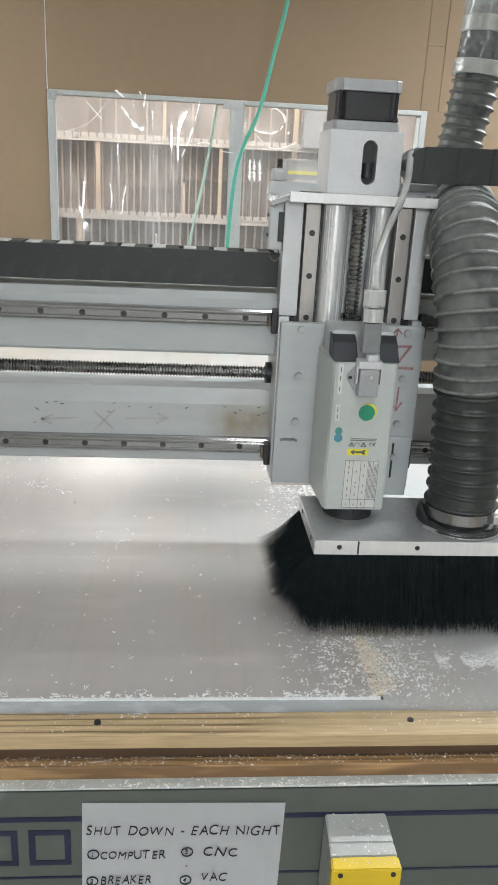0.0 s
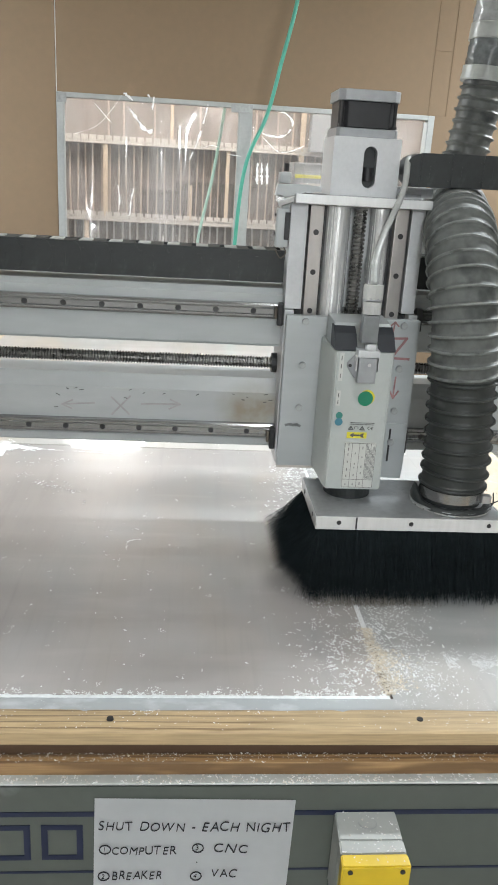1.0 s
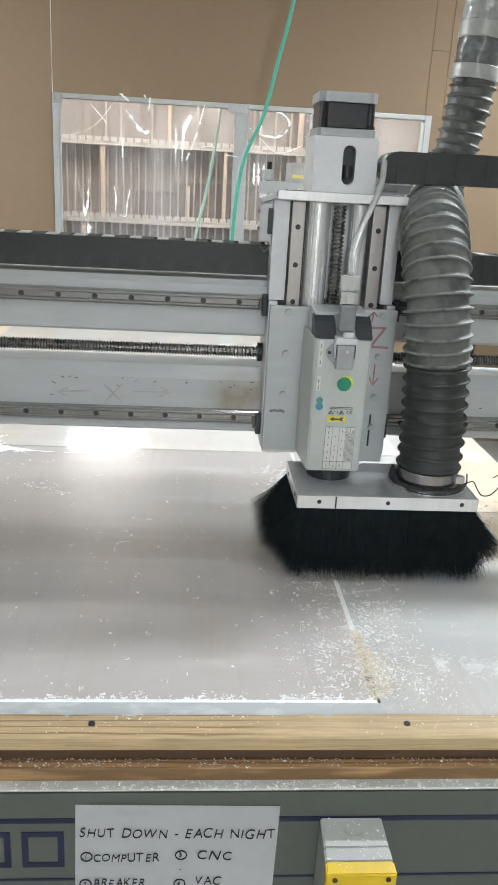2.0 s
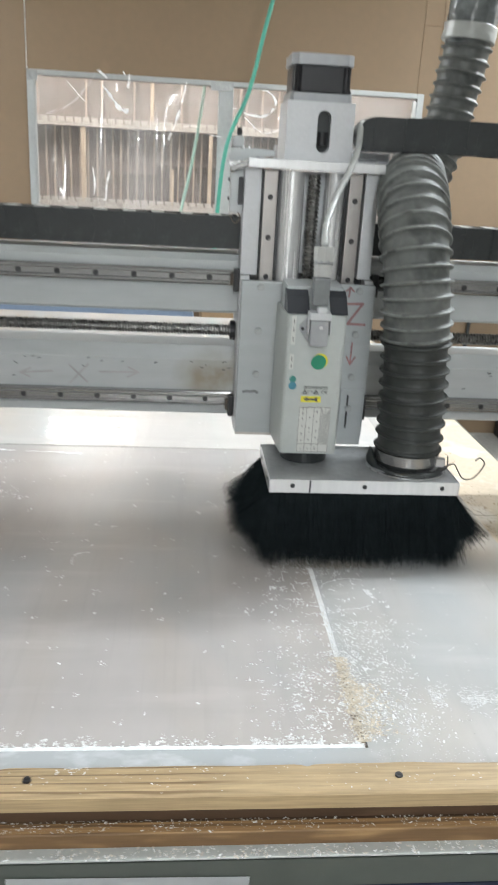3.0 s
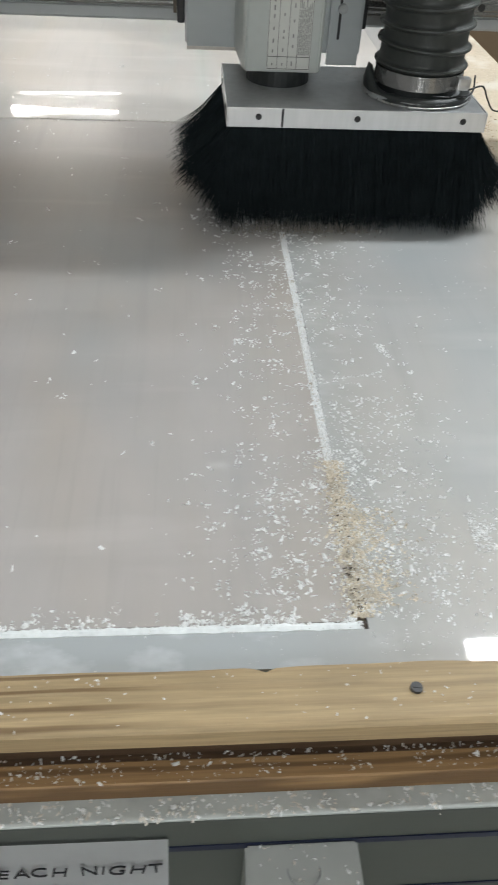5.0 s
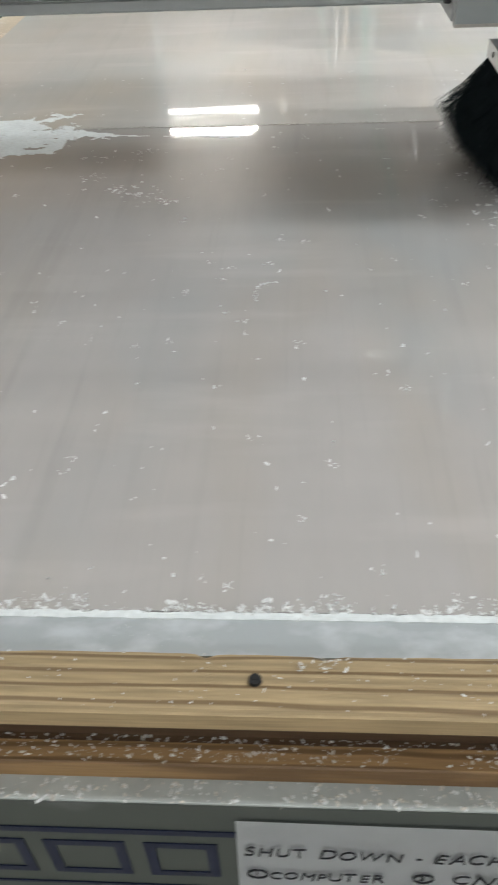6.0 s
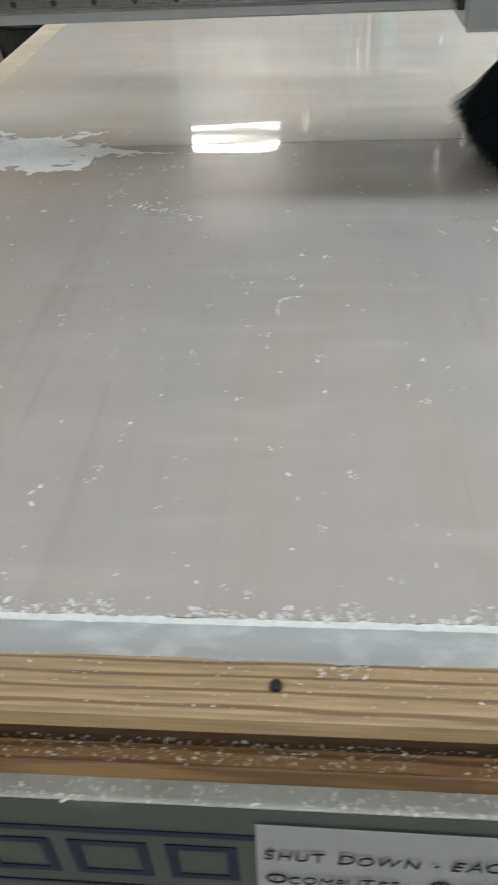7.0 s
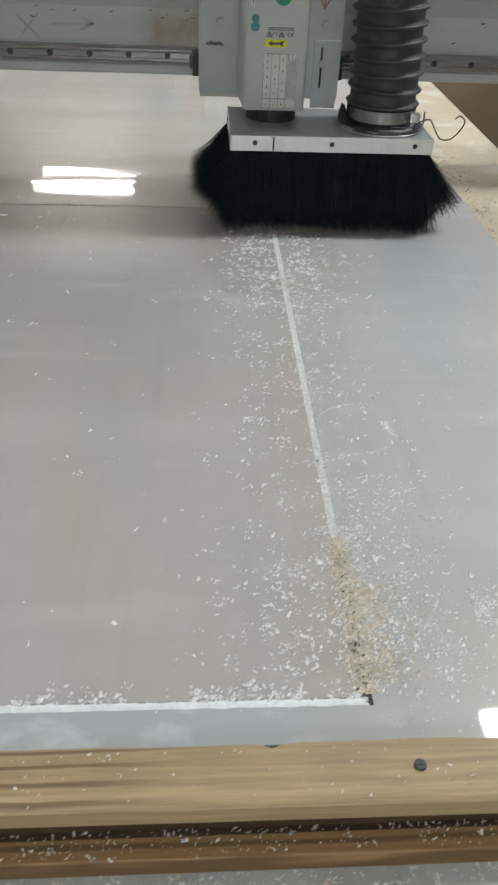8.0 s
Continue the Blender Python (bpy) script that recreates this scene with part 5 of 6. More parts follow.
# rating plate: thin ruled columns of short marks, one block of small text set upright
sticker("spec_plate", -0.0262, 0.0345, 1.041, 1.1335, LABEL_GREY, 0, "silver rating plate with printed lines")
for x in (-0.0255, -0.0115, 0.0025, 0.0155, 0.0338):
    sticker("print", x - 0.0003, x + 0.0003, 1.0425, 1.132, PRINT, 0.0006)
for z in (1.0425, 1.0585, 1.132):
    sticker("print", -0.0255, 0.0338, z - 0.0003, z + 0.0003, PRINT, 0.0006)
rng = random.Random(5)
for k in range(7):
    x = 0.0172 + k * 0.0023
    z = 1.061
    while z < 1.128 - 0.006 * (k % 3):
        d = rng.uniform(0.004, 0.012)
        sticker("print", x, x + 0.0011, z, z + d, PRINT_GREY, 0.0006)
        z += d + 0.0016
for x in (-0.0185, -0.0045, 0.009):
    z = 1.047
    while z < 1.127:
        d = rng.uniform(0.003, 0.006)
        sticker("print", x - 0.0009, x + 0.0009, z, z + d, PRINT_GREY, 0.0006)
        z += d + rng.uniform(0.004, 0.018)

# ---- dust shoe with bristles ----
shoe = thing("dust_shoe", (0.1, 0.29, 0.99), "metal dust shoe with a skirt of black bristles", "brush")
X0, X1, Y0, Y1 = -0.082, 0.275, 0.203, 0.396
part("top_plate", box(B(), X0, X1, Y0 + 0.0025, Y1, 1.0125, 1.0155), ALU_PLATE, shoe, "scuffed metal top plate")
part("front_lip", box(B(), X0, X1, Y0 - 0.001, Y0 + 0.0022, 0.9905, 1.0165, 0.001), ALU_BRIGHT, shoe, "bright bent front lip")
part("side_lip", box(B(), X0 - 0.002, X0 - 0.0002, Y0 - 0.001, Y1, 0.9905, 1.0165, 0.0006), ALU_BRIGHT, shoe)
part("side_lip", box(B(), X1 + 0.0002, X1 + 0.002, Y0 - 0.001, Y1, 0.9905, 1.0165, 0.0006), ALU_BRIGHT, shoe)
part("rear_lip", box(B(), X0, X1, Y1 + 0.0002, Y1 + 0.002, 0.9905, 1.0155), ALU_BRIGHT, shoe)
rivet = finish("rivet", rod(B(), (0, 0, 0), (0, -0.002, 0), 0.0045, 12, 0.0035), DARK_STEEL)
for x in (-0.0406, 0.0955, 0.244):
    piece("rivet", rivet, (x, Y0 - 0.001, 1.0045), shoe, "dark rivet")
part("marker_line", box(B(), -0.0095, -0.0065, Y0 - 0.0018, Y0 - 0.0012, 0.992, 1.016), INK, shoe, "black marker line")
part("washer", rod(B(), (X0 - 0.002, 0.24, 1.004), (X0 - 0.0035, 0.24, 1.004), 0.0045, 12), DARK_STEEL, shoe)
part("washer", rod(B(), (X0 - 0.002, 0.35, 1.004), (X0 - 0.0035, 0.35, 1.004), 0.0045, 12), DARK_STEEL, shoe)
part("hose_flange", rod(B(), (0.194, 0.29, 1.0157), (0.194, 0.29, 1.0225), 0.078, 40), ALU_PLATE, shoe)
part("hose_collar", rod(B(), (0.194, 0.29, 1.0225), (0.194, 0.29, 1.047), 0.057, 40), BLACK, shoe)
# a loose rubber cuff round the hose foot, lifted and torn at one side
bm = B()
prev = None
for k in range(57):
    a = 2 * math.pi * k / 56
    lift = 0.026 * math.exp(-((math.atan2(math.sin(a - 3.0), math.cos(a - 3.0))) / 0.35) ** 2) + 0.004 * noise.noise((math.cos(a) * 3, math.sin(a) * 3, 0))
    out = 0.076 + 0.004 * noise.noise((math.cos(a) * 2, math.sin(a) * 2, 4))
    row = [bm.verts.new((0.194 + q * math.cos(a), 0.288 + q * math.sin(a), z)) for q, z in ((out, 1.0165), (out + 0.002, 1.02 + lift * 0.4), (out - 0.003, 1.0265 + lift), (out - 0.009, 1.0275 + lift * 0.8), (out - 0.013, 1.024))]
    if prev:
        for j in range(4):
            bm.faces.new((prev[j], row[j], row[j + 1], prev[j + 1]))
    prev = row
bmesh.ops.recalc_face_normals(bm, faces=bm.faces[:])
part("rubber_cuff", bm, BLACK, shoe, "loose torn black rubber cuff", smooth=True)
part("cuff_wire", tube(B(), smooth_path([(0.194 + 0.079 * math.cos(a), 0.288 + 0.079 * math.sin(a), 1.0185) for a in [3.3 + 2.9 * k / 12 for k in range(13)]], 40), 0.0012, 6), CHROME, shoe, "thin wire round the cuff", smooth=True)
part("tie_wire", tube(B(), smooth_path([(0.25, 0.225, 1.04), (0.272, 0.235, 1.042), (0.288, 0.25, 1.022), (0.305, 0.262, 1.002), (0.325, 0.268, 1.0), (0.342, 0.275, 1.012), (0.351, 0.28, 1.028), (0.343, 0.285, 1.037), (0.333, 0.282, 1.033)], 60), 0.0013, 6), DARK_STEEL, shoe, "thin dark tie wire", smooth=True)
part("tie_wire", tube(B(), smooth_path([(0.20, 0.224, 1.030), (0.235, 0.229, 1.028), (0.262, 0.245, 1.030), (0.268, 0.262, 1.048)], 24), 0.0015, 6), DARK_STEEL, shoe, smooth=True)
part("brush_core", box(B(), X0 + 0.01, X1 - 0.01, Y0 + 0.012, Y1 - 0.012, 0.892, 0.990), BRISTLE, shoe)


def bristles(count, seed):
    """Thin tapered bristles round the rim, splayed outwards and ending at ragged heights."""
    rnd = random.Random(seed)
    verts, faces = [], []

    def blade(a, mid, tip, w):
        d = Vector((rnd.uniform(-1, 1), rnd.uniform(-1, 1), 0)).normalized() * w
        i = len(verts)
        verts.extend([a - d, a + d, mid - d * 0.9, mid + d * 0.9, tip - d * 0.35, tip + d * 0.35])
        faces.extend([(i, i + 1, i + 3, i + 2), (i + 2, i + 3, i + 5, i + 4)])

    for _ in range(count):
        u = rnd.random()
        row = rnd.random()
        clump = 0.007 * noise.noise((u * 90, row * 4, 1.7)) + 0.004 * noise.noise((u * 260, row * 3, 4.7))
        if u < 0.52:                       # front
            x = X0 + (X1 - X0) * rnd.random()
            clump = 0.009 * noise.noise((x * 60, row * 3, 1.7)) + 0.005 * noise.noise((x * 200, row * 3, 4.7))
            a = Vector((x, Y0 + 0.003 + 0.022 * row, 0.9905))
            end = max(0.0, (abs(x - 0.0985) - 0.150) / 0.03)
            side_ = -1 if x < 0.1 else 1
            out = Vector((side_ * 0.014 * end * rnd.uniform(0.3, 1.1) + rnd.gauss(0, 0.011), -0.036 * (1 - row) - 0.008 + rnd.gauss(0, 0.007), 0))
            drop = 0.131 + clump - 0.046 * rnd.random() ** 1.5 - 0.012 * max(0.0, noise.noise((x * 22, 5.0, 2.0)))
        elif u < 0.88:                     # the two ends, splayed wide
            side_ = -1 if u < 0.71 else 1
            y = Y0 + (Y1 - Y0) * rnd.random()
            a = Vector(((X0 + 0.002 + 0.02 * row) if side_ < 0 else (X1 - 0.002 - 0.02 * row), y, 0.9905))
            wide = (1 - row)
            out = Vector((side_ * (0.016 + 0.058 * wide) + rnd.gauss(0, 0.006), (y - 0.29) * 0.12 + rnd.gauss(0, 0.006), 0))
            drop = 0.136 - 0.066 * wide * (0.75 if side_ > 0 else 1.0) + clump + rnd.gauss(0, 0.005)
        else:                              # rear
            x = X0 + (X1 - X0) * rnd.random()
            a = Vector((x, Y1 - 0.003 - 0.022 * row, 0.9905))
            out = Vector((rnd.gauss(0, 0.006), 0.036 * (1 - row) + rnd.gauss(0, 0.005), 0))
            drop = 0.137 + clump
        drop = min(drop, 0.1395)
        tip = a + out - Vector((0, 0, drop))
        mid = a + out * 0.42 - Vector((0, 0, drop * 0.55)) + Vector((rnd.gauss(0, 0.0035), rnd.gauss(0, 0.002), 0))
        blade(a, mid, tip, rnd.uniform(0.0003, 0.0006))
    me = bpy.data.meshes.new("bristles")
    me.from_pydata([v - shoe.location for v in verts], [], faces)
    me.materials.append(BRISTLE)
    ob = new("bristles", me)
    ob.parent = shoe
    return tagged(ob, "dense black splayed bristles", kind="stuff")


bristles(30000, 3)

# dust caught in the front bristle tips round the cutter
rnd = random.Random(31)
verts, faces = [], []
for _ in range(1500):
    c = Vector((rnd.gauss(0.03, 0.05), Y0 - 0.03 + rnd.gauss(0, 0.006), 0.853 + 0.016 * rnd.random() ** 2)) - shoe.location
    i = len(verts)
    verts += [c + Vector([rnd.gauss(0, 0.0011) for _ in range(3)]) for _ in range(4)]
    faces += [(i, i + 1, i + 2), (i, i + 2, i + 3), (i, i + 3, i + 1), (i + 1, i + 3, i + 2)]
me = bpy.data.meshes.new("caught_dust")
me.from_pydata(verts, [], faces)
me.materials.append(SEAM_DUST)
ob = new("caught_dust", me)
ob.parent = shoe
tagged(ob, "grey dust caught in the bristle tips", kind="stuff")

# ---- dust hose ----
hose = thing("dust_hose", (0.203, 0.29, 1.047), "grey ribbed dust extraction hose rising from the shoe", "hose")


def ribbed(points, steps, r, pitch, rib):
    """A hose wall that swells between wire ribs."""
    bm = B()
    line = smooth_path(points, steps)
    def shape(s):
        f = (s % pitch) / pitch
        crest = math.exp(-((f - 0.5) / 0.12) ** 2)
        return r - 0.0048 + rib * crest + 0.0007 * math.sin(s * 37) + 0.0006 * math.sin(s * 91)
    return tube(bm, line, shape, 36)


def ribs(points, steps, r, pitch):
    """Rib crests: thin rings that stand a hair proud of the hose wall, one on each wire."""
    bm = B()
    line = smooth_path(points, steps)
    s, due = 0.0, pitch * 0.5
    for p, q in zip(line, line[1:]):
        d = (q - p).length
        while s + d >= due:
            at, t = p.lerp(q, (due - s) / d), (q - p).normalized()
            u = t.cross(Vector((0, 1, 0.2))).normalized()
            v = t.cross(u)
            wob = [0.0006 * noise.noise((due * 90, k * 0.8, 2.0)) for k in range(36)]
            tube(bm, [at + (u * math.cos(k * math.pi / 18) + v * math.sin(k * math.pi / 18)) * (r + wob[k % 36]) for k in range(37)], 0.0027, 8)
            due += pitch
        s += d
    return bm


LOW_RUN = [(0.194, 0.29, 1.046), (0.194, 0.29, 1.07), (0.194, 0.29, 1.12), (0.186, 0.291, 1.268)]
HIGH_RUN = [(0.1863, 0.291, 1.2625), (0.176, 0.294, 1.36), (0.17, 0.322, 1.445), (0.178, 0.40, 1.52), (0.207, 0.52, 1.535), (0.245, 0.64, 1.55)]
part("duct", ribbed(LOW_RUN, 148, 0.0632, 0.0255, 0.0068), HOSE_DARK, hose, "darker lower length of hose", smooth=True)
part("rib", ribs(LOW_RUN, 148, 0.0634, 0.0255), HOSE_RIB_DARK, hose, "darker wire ribs of the hose", smooth=True)
part("duct", ribbed(HIGH_RUN, 360, 0.0648, 0.0245, 0.0066), HOSE, hose, smooth=True)
part("rib", ribs(HIGH_RUN, 360, 0.0648, 0.0245), HOSE_RIB, hose, "paler wire ribs of the hose", smooth=True)
part("clamp", rod(B(), (0.194, 0.29, 1.033), (0.194, 0.29, 1.053), 0.0628, 48), STEEL, hose, "bright worm-drive hose clamp", smooth=False)
part("clamp_screw", box(B(), 0.236, 0.254, 0.232, 0.247, 1.036, 1.052, 0.003), CHROME, hose)
riser = thing("hose_riser", (0.34, 1.0, 1.55), "grey ribbed hose rising to the ceiling, wrapped in clear film", "hose")
part("duct", ribbed([(0.232, 0.92, 1.465), (0.28, 0.965, 1.525), (0.318, 0.995, 1.60), (0.339, 1.0, 1.68), (0.358, 1.0, 1.80), (0.363, 1.0, 1.86)], 230, 0.0545, 0.0265, 0.0075), HOSE_OLD, riser, smooth=True)


def crinkled(points, steps, r, depth, seed):
    """Film or tape wound loosely round the hose, in uneven folds."""
    bm = tube(B(), smooth_path(points, steps), r, 40)
    for v in bm.verts:
        w = noise.noise((v.co.x * 60, v.co.y * 60, v.co.z * 45 + seed)) + 0.5 * noise.noise((v.co.x * 160, v.co.y * 160, v.co.z * 120 + seed))
        ax = Vector((0.36, 1.0, v.co.z))
        v.co += (v.co - ax).normalized() * depth * w + Vector((0, 0, depth * 0.6 * noise.noise((v.co.x * 30, v.co.y * 30, seed))))
    return bm


part("film", crinkled([(0.3625, 1.0, 1.855), (0.3665, 1.0, 1.9), (0.3705, 1.0, 1.945)], 40, 0.0545, 0.004, 1.0), WRAP_DARK, riser, "grey film over the dark hose", smooth=True)
part("wrap", crinkled([(0.3705, 1.0, 1.945), (0.378, 1.0, 2.2), (0.41, 1.0, 3.28)], 400, 0.0555, 0.0035, 2.0), TAPE, riser, "clear plastic wrap round the hose", smooth=True)
part("joint_tape", crinkled([(0.361, 1.0, 1.841), (0.364, 1.0, 1.872)], 14, 0.0585, 0.002, 5.0), WRAP_TAPE, riser, "pale tape band", smooth=True)
part("joint_tape", crinkled([(0.3695, 1.0, 1.93), (0.372, 1.0, 1.964)], 14, 0.059, 0.002, 8.0), WRAP_TAPE, riser, "pale tape band", smooth=True)


# ---- chips and dust ----
def scatter(name, places, mat, label, category="chips"):
    """Small crumpled flakes: each place is x, y, z, size."""
    rnd = random.Random(len(places))
    verts, faces = [], []
    for x, y, z, s in places:
        i = len(verts)
        a = rnd.uniform(0, math.pi)
        c, d = math.cos(a), math.sin(a)
        lx, ly, lz = s * rnd.uniform(0.5, 1.3), s * rnd.uniform(0.3, 0.8), s * rnd.uniform(0.3, 0.8)
        if rnd.random() < 0.6:             # shard
            shape = ((-1, 0.2, 0.25), (0.2, -1, 0.2), (1, -0.1, 0.3), (-0.1, 1, 0.25), (0.1, 0.1, 1), (0, 0, 0))
            skin = ((0, 1, 4), (1, 2, 4), (2, 3, 4), (3, 0, 4), (1, 0, 5), (2, 1, 5), (3, 2, 5), (0, 3, 5))
        else:                              # curled flake
            shape = ((-1, -0.8, 0.5), (0, -1, 0), (1, -0.7, 0.7), (1, 0.7, 0.8), (0, 1, 0), (-1, 0.8, 0.4), (-0.9, 0, 0.8), (0, 0, 0.35), (0.9, 0, 1))
            skin = ((0, 1, 7, 6), (1, 2, 8, 7), (6, 7, 4, 5), (7, 8, 3, 4), (0, 6, 5), (2, 3, 8), (0, 5, 4, 1), (1, 4, 3, 2))
        for u, v, w in shape:
            u, v, w = u * rnd.uniform(0.5, 1.1), v * rnd.uniform(0.5, 1.1), w * rnd.uniform(0.6, 1.1)
            verts.append((x + c * u * lx - d * v * ly, y + d * u * lx + c * v * ly, z + w * lz))
        faces.extend(tuple(i + k for k in f) for f in skin)
    me = bpy.data.meshes.new(name)
    me.from_pydata(verts, [], faces)
    me.materials.append(mat)
    return tagged(new(name, me), label, category, kind="stuff")


rnd = random.Random(77)
Z = TOP + 0.0001


def crumbs(x, y, z, n, spread, size):
    """A loose clump of flakes round a point."""
    return [(x + rnd.gauss(0, spread), y + rnd.gauss(0, spread * 0.8), z, size * rnd.uniform(0.4, 1.2)) for _ in range(n)]


field = []
for _ in range(420):                                           # thin scatter over the sheet
    field.append((rnd.uniform(-1.14, -0.02), 0.01 + 1.5 * rnd.random() ** 1.4, Z, rnd.choice((0.001, 0.0014, 0.002, 0.003, 0.0036))))
for _ in range(120):
    field += crumbs(rnd.uniform(-1.1, -0.12), 0.02 + 1.2 * rnd.random() ** 1.2, Z, rnd.randint(2, 7), 0.004, 0.0024)
# flakes thrown to both sides of the cut, in small ragged clusters
for _ in range(3200):
    y = 1.02 * rnd.random() ** 0.85
    left = rnd.random() < 0.55
    x = -abs(rnd.gauss(0.045, 0.036)) if left else abs(rnd.gauss(0.04, 0.048))
    if noise.noise((x * 60, y * 45, 3.4)) > -0.12 and rnd.random() < (1.0 if left else 0.8):
        field += crumbs(x, y, Z, rnd.choice((1, 1, 1, 2, 3, 4)), 0.0028, rnd.choice((0.0015, 0.002, 0.0026, 0.0026, 0.0036)))
for _ in range(260):                                           # thick where the brush has just passed
    field += crumbs(rnd.choice((-0.04, 0.04)) + rnd.gauss(0, 0.032), rnd.uniform(0.7, 0.99), Z, rnd.randint(1, 4), 0.0035, 0.0038)
for _ in range(160):
    field += crumbs(rnd.gauss(-0.06, 0.042), 0.006 + 0.15 * rnd.random() ** 1.3, Z, rnd.randint(1, 4), 0.0036, 0.0026)
for _ in range(420):
    field += crumbs(0.015 + abs(rnd.gauss(0.02, 0.055)), rnd.uniform(0, 0.3), Z, rnd.randint(1, 4), 0.0036, 0.0023)
# drifts
for _ in range(1500):
    x, y = rnd.uniform(-1.16, -0.8), 1.12 + rnd.gauss(0, 0.035)
    y += 0.12 * (x + 1.0) * 0.2
    if noise.noise((x * 9, y * 12, 3.1)) > -0.12 and rnd.random() < min(1.0, (-0.78 - x) / 0.12):
        field.append((x, y, Z, rnd.choice((0.002, 0.003, 0.004, 0.0055))))
for cx, cy, k in ((-0.735, 0.89, 9), (-0.69, 0.84, 9), (-0.65, 0.815, 8), (-0.6, 0.79, 12), (-0.72, 0.97, 5), (-0.66, 1.0, 6), (-0.62, 0.83, 4)):
    field += crumbs(cx, cy, Z, k * 2, 0.012, 0.0036)
for _ in range(2800):
    x = rnd.uniform(0.118, 0.33)
    y = 0.098 - 0.11 * (x - 0.125) + rnd.gauss(0, 0.013)
    if noise.noise((x * 30, y * 60, 7.1)) > -0.15:
        field.append((x, y, Z, rnd.uniform(0.0008, 0.002)))
for _ in range(230):
    field.append((rnd.uniform(0.1, 0.4), rnd.uniform(-0.02, 0.7), Z, rnd.uniform(0.0008, 0.0017)))
for _ in range(260):
    field.append((rnd.uniform(-0.01, 0.3), rnd.uniform(-0.03, -0.004), Z, rnd.uniform(0.0006, 0.0014)))
scatter("plastic_chips", [p for p in field if p[0] < SR - 0.01 and (p[0] > 0.005 or (p[0] < -0.005 and p[1] > 0.006))], CHIP, "white plastic chips scattered on the sheet")
# a thin snowy drift of fine dust beside the left edge
bm = B()
step = 0.004
cells = {}
for i in range(190):
    for j in range(70):
        x, y = -1.157 + step * i, 0.97 + step * j
        mid = 1.12 - 0.03 * (x + 1.16) / 0.35
        wide = 0.19 if x < -0.84 else 0.19 - 1.3 * (x + 0.84)
        wide = max(wide, 0.016 if x < -0.5 else 0.0)
        f = 0.55 - abs(y - mid) / max(wide, 0.001) + 0.55 * noise.noise((x * 11, y * 14, 3.3)) + 0.28 * noise.noise((x * 45, y * 60, 8.1)) - (0.25 if x > -0.82 else 0)
        cells[i, j] = (x, y, f)
made = {}
for (i, j), (x, y, f) in cells.items():
    ring = [(i, j), (i + 1, j), (i + 1, j + 1), (i, j + 1)]
    if f > 0.12 and all(q in cells for q in ring):
        for q in ring:
            if q not in made:
                qx, qy, qf = cells[q]
                made[q] = bm.verts.new((qx, qy, TOP + 0.00015 + 0.0028 * max(0.0, qf - 0.12)))
        bm.faces.new([made[q] for q in ring])
solid("dust_drift", bm, DRIFT, "thin snowy drift of plastic dust on the sheet", "dust", kind="stuff", smooth=True)
row = []
for _ in range(3600):                                          # drift along the front cut
    x = rnd.uniform(-1.16, 0.0)
    row.append((x, abs(rnd.gauss(0.001, 0.0042)) - 0.003 + 0.003 * noise.noise((x * 25, 0, 0)), TOP - 0.001, rnd.uniform(0.0012, 0.003)))
for _ in range(700):                                           # ragged clumps standing on its edge
    x = rnd.uniform(-1.16, 0.0)
    k = noise.noise((x * 14, 3.0, 0))
    if k > -0.15:
        row += crumbs(x, 0.004 + 0.012 * rnd.random() ** 2 * (1 + k), Z, rnd.randint(1, 4), 0.0022, rnd.choice((0.0016, 0.0024, 0.0034)))
for _ in range(2300):
    x = rnd.uniform(-1.15, 0.0)
    if noise.noise((x * 7, 0, 9.0)) + 0.4 * noise.noise((x * 40, 0, 5.0)) > 0.12:
        row.append((x, rnd.uniform(-0.033, -0.01) if rnd.random() < 0.8 else rnd.uniform(-0.01, -0.004), TOP - 0.0008, rnd.uniform(0.0006, 0.0019)))
scatter("chip_drift", [p for p in row if p[0] < 0.004], CHIP, "white chips heaped along the front cut")
bm = B()
prev = None
for i in range(900):
    x = -1.159 + 1.157 * i / 899
    w = 0.0028 + 0.0024 * noise.noise((x * 33, 1, 0)) + 0.0022 * noise.noise((x * 120, 2, 0))
    h = 0.0008 + 0.0009 * noise.noise((x * 60, 3, 0)) + 0.0005 * noise.noise((x * 200, 3, 0))
    front = -0.0030 + 0.0012 * noise.noise((x * 70, 6, 0))
    rr_ = [bm.verts.new(p) for p in ((x, -0.0042, 0.8462), (x, front, TOP + h * 0.3), (x, 0.0006, TOP + h), (x, max(w, 0.0012) * 0.75, TOP + h * 0.7), (x, max(w, 0.0012) + 0.001, TOP + 0.0001), (x, 0.0042, 0.8462))]
    if prev:
        for k in range(5):
            bm.faces.new((prev[k], prev[k + 1], rr_[k + 1], rr_[k]))
    prev = rr_
bmesh.ops.recalc_face_normals(bm, faces=bm.faces[:])
solid("packed_chips", bm, DRIFT, "packed white chips filling the front cut", "chips", kind="stuff")
line_ = []
for _ in range(12500):                                          # heaped in and over the cut along y
    y = 0.17 + 1.0 * rnd.random()
    wide = 0.0062 + 0.0024 * noise.noise((y * 30, 0.0, 3.0))
    line_.append((rnd.gauss(0, wide), y, TOP - 0.0012, rnd.uniform(0.0013, 0.0026)))
scatter("groove_chips", line_, CHIP, "white chips packed into the fresh cut")
dust = []
for _ in range(2600):
    y = 0.006 + 0.19 * rnd.random()
    dust.append((rnd.gauss(0.002, 0.0055 + 0.02 * max(0, 0.11 - abs(y - 0.07))), y, TOP - 0.001 if rnd.random() < 0.3 else Z, rnd.uniform(0.0012, 0.0028)))
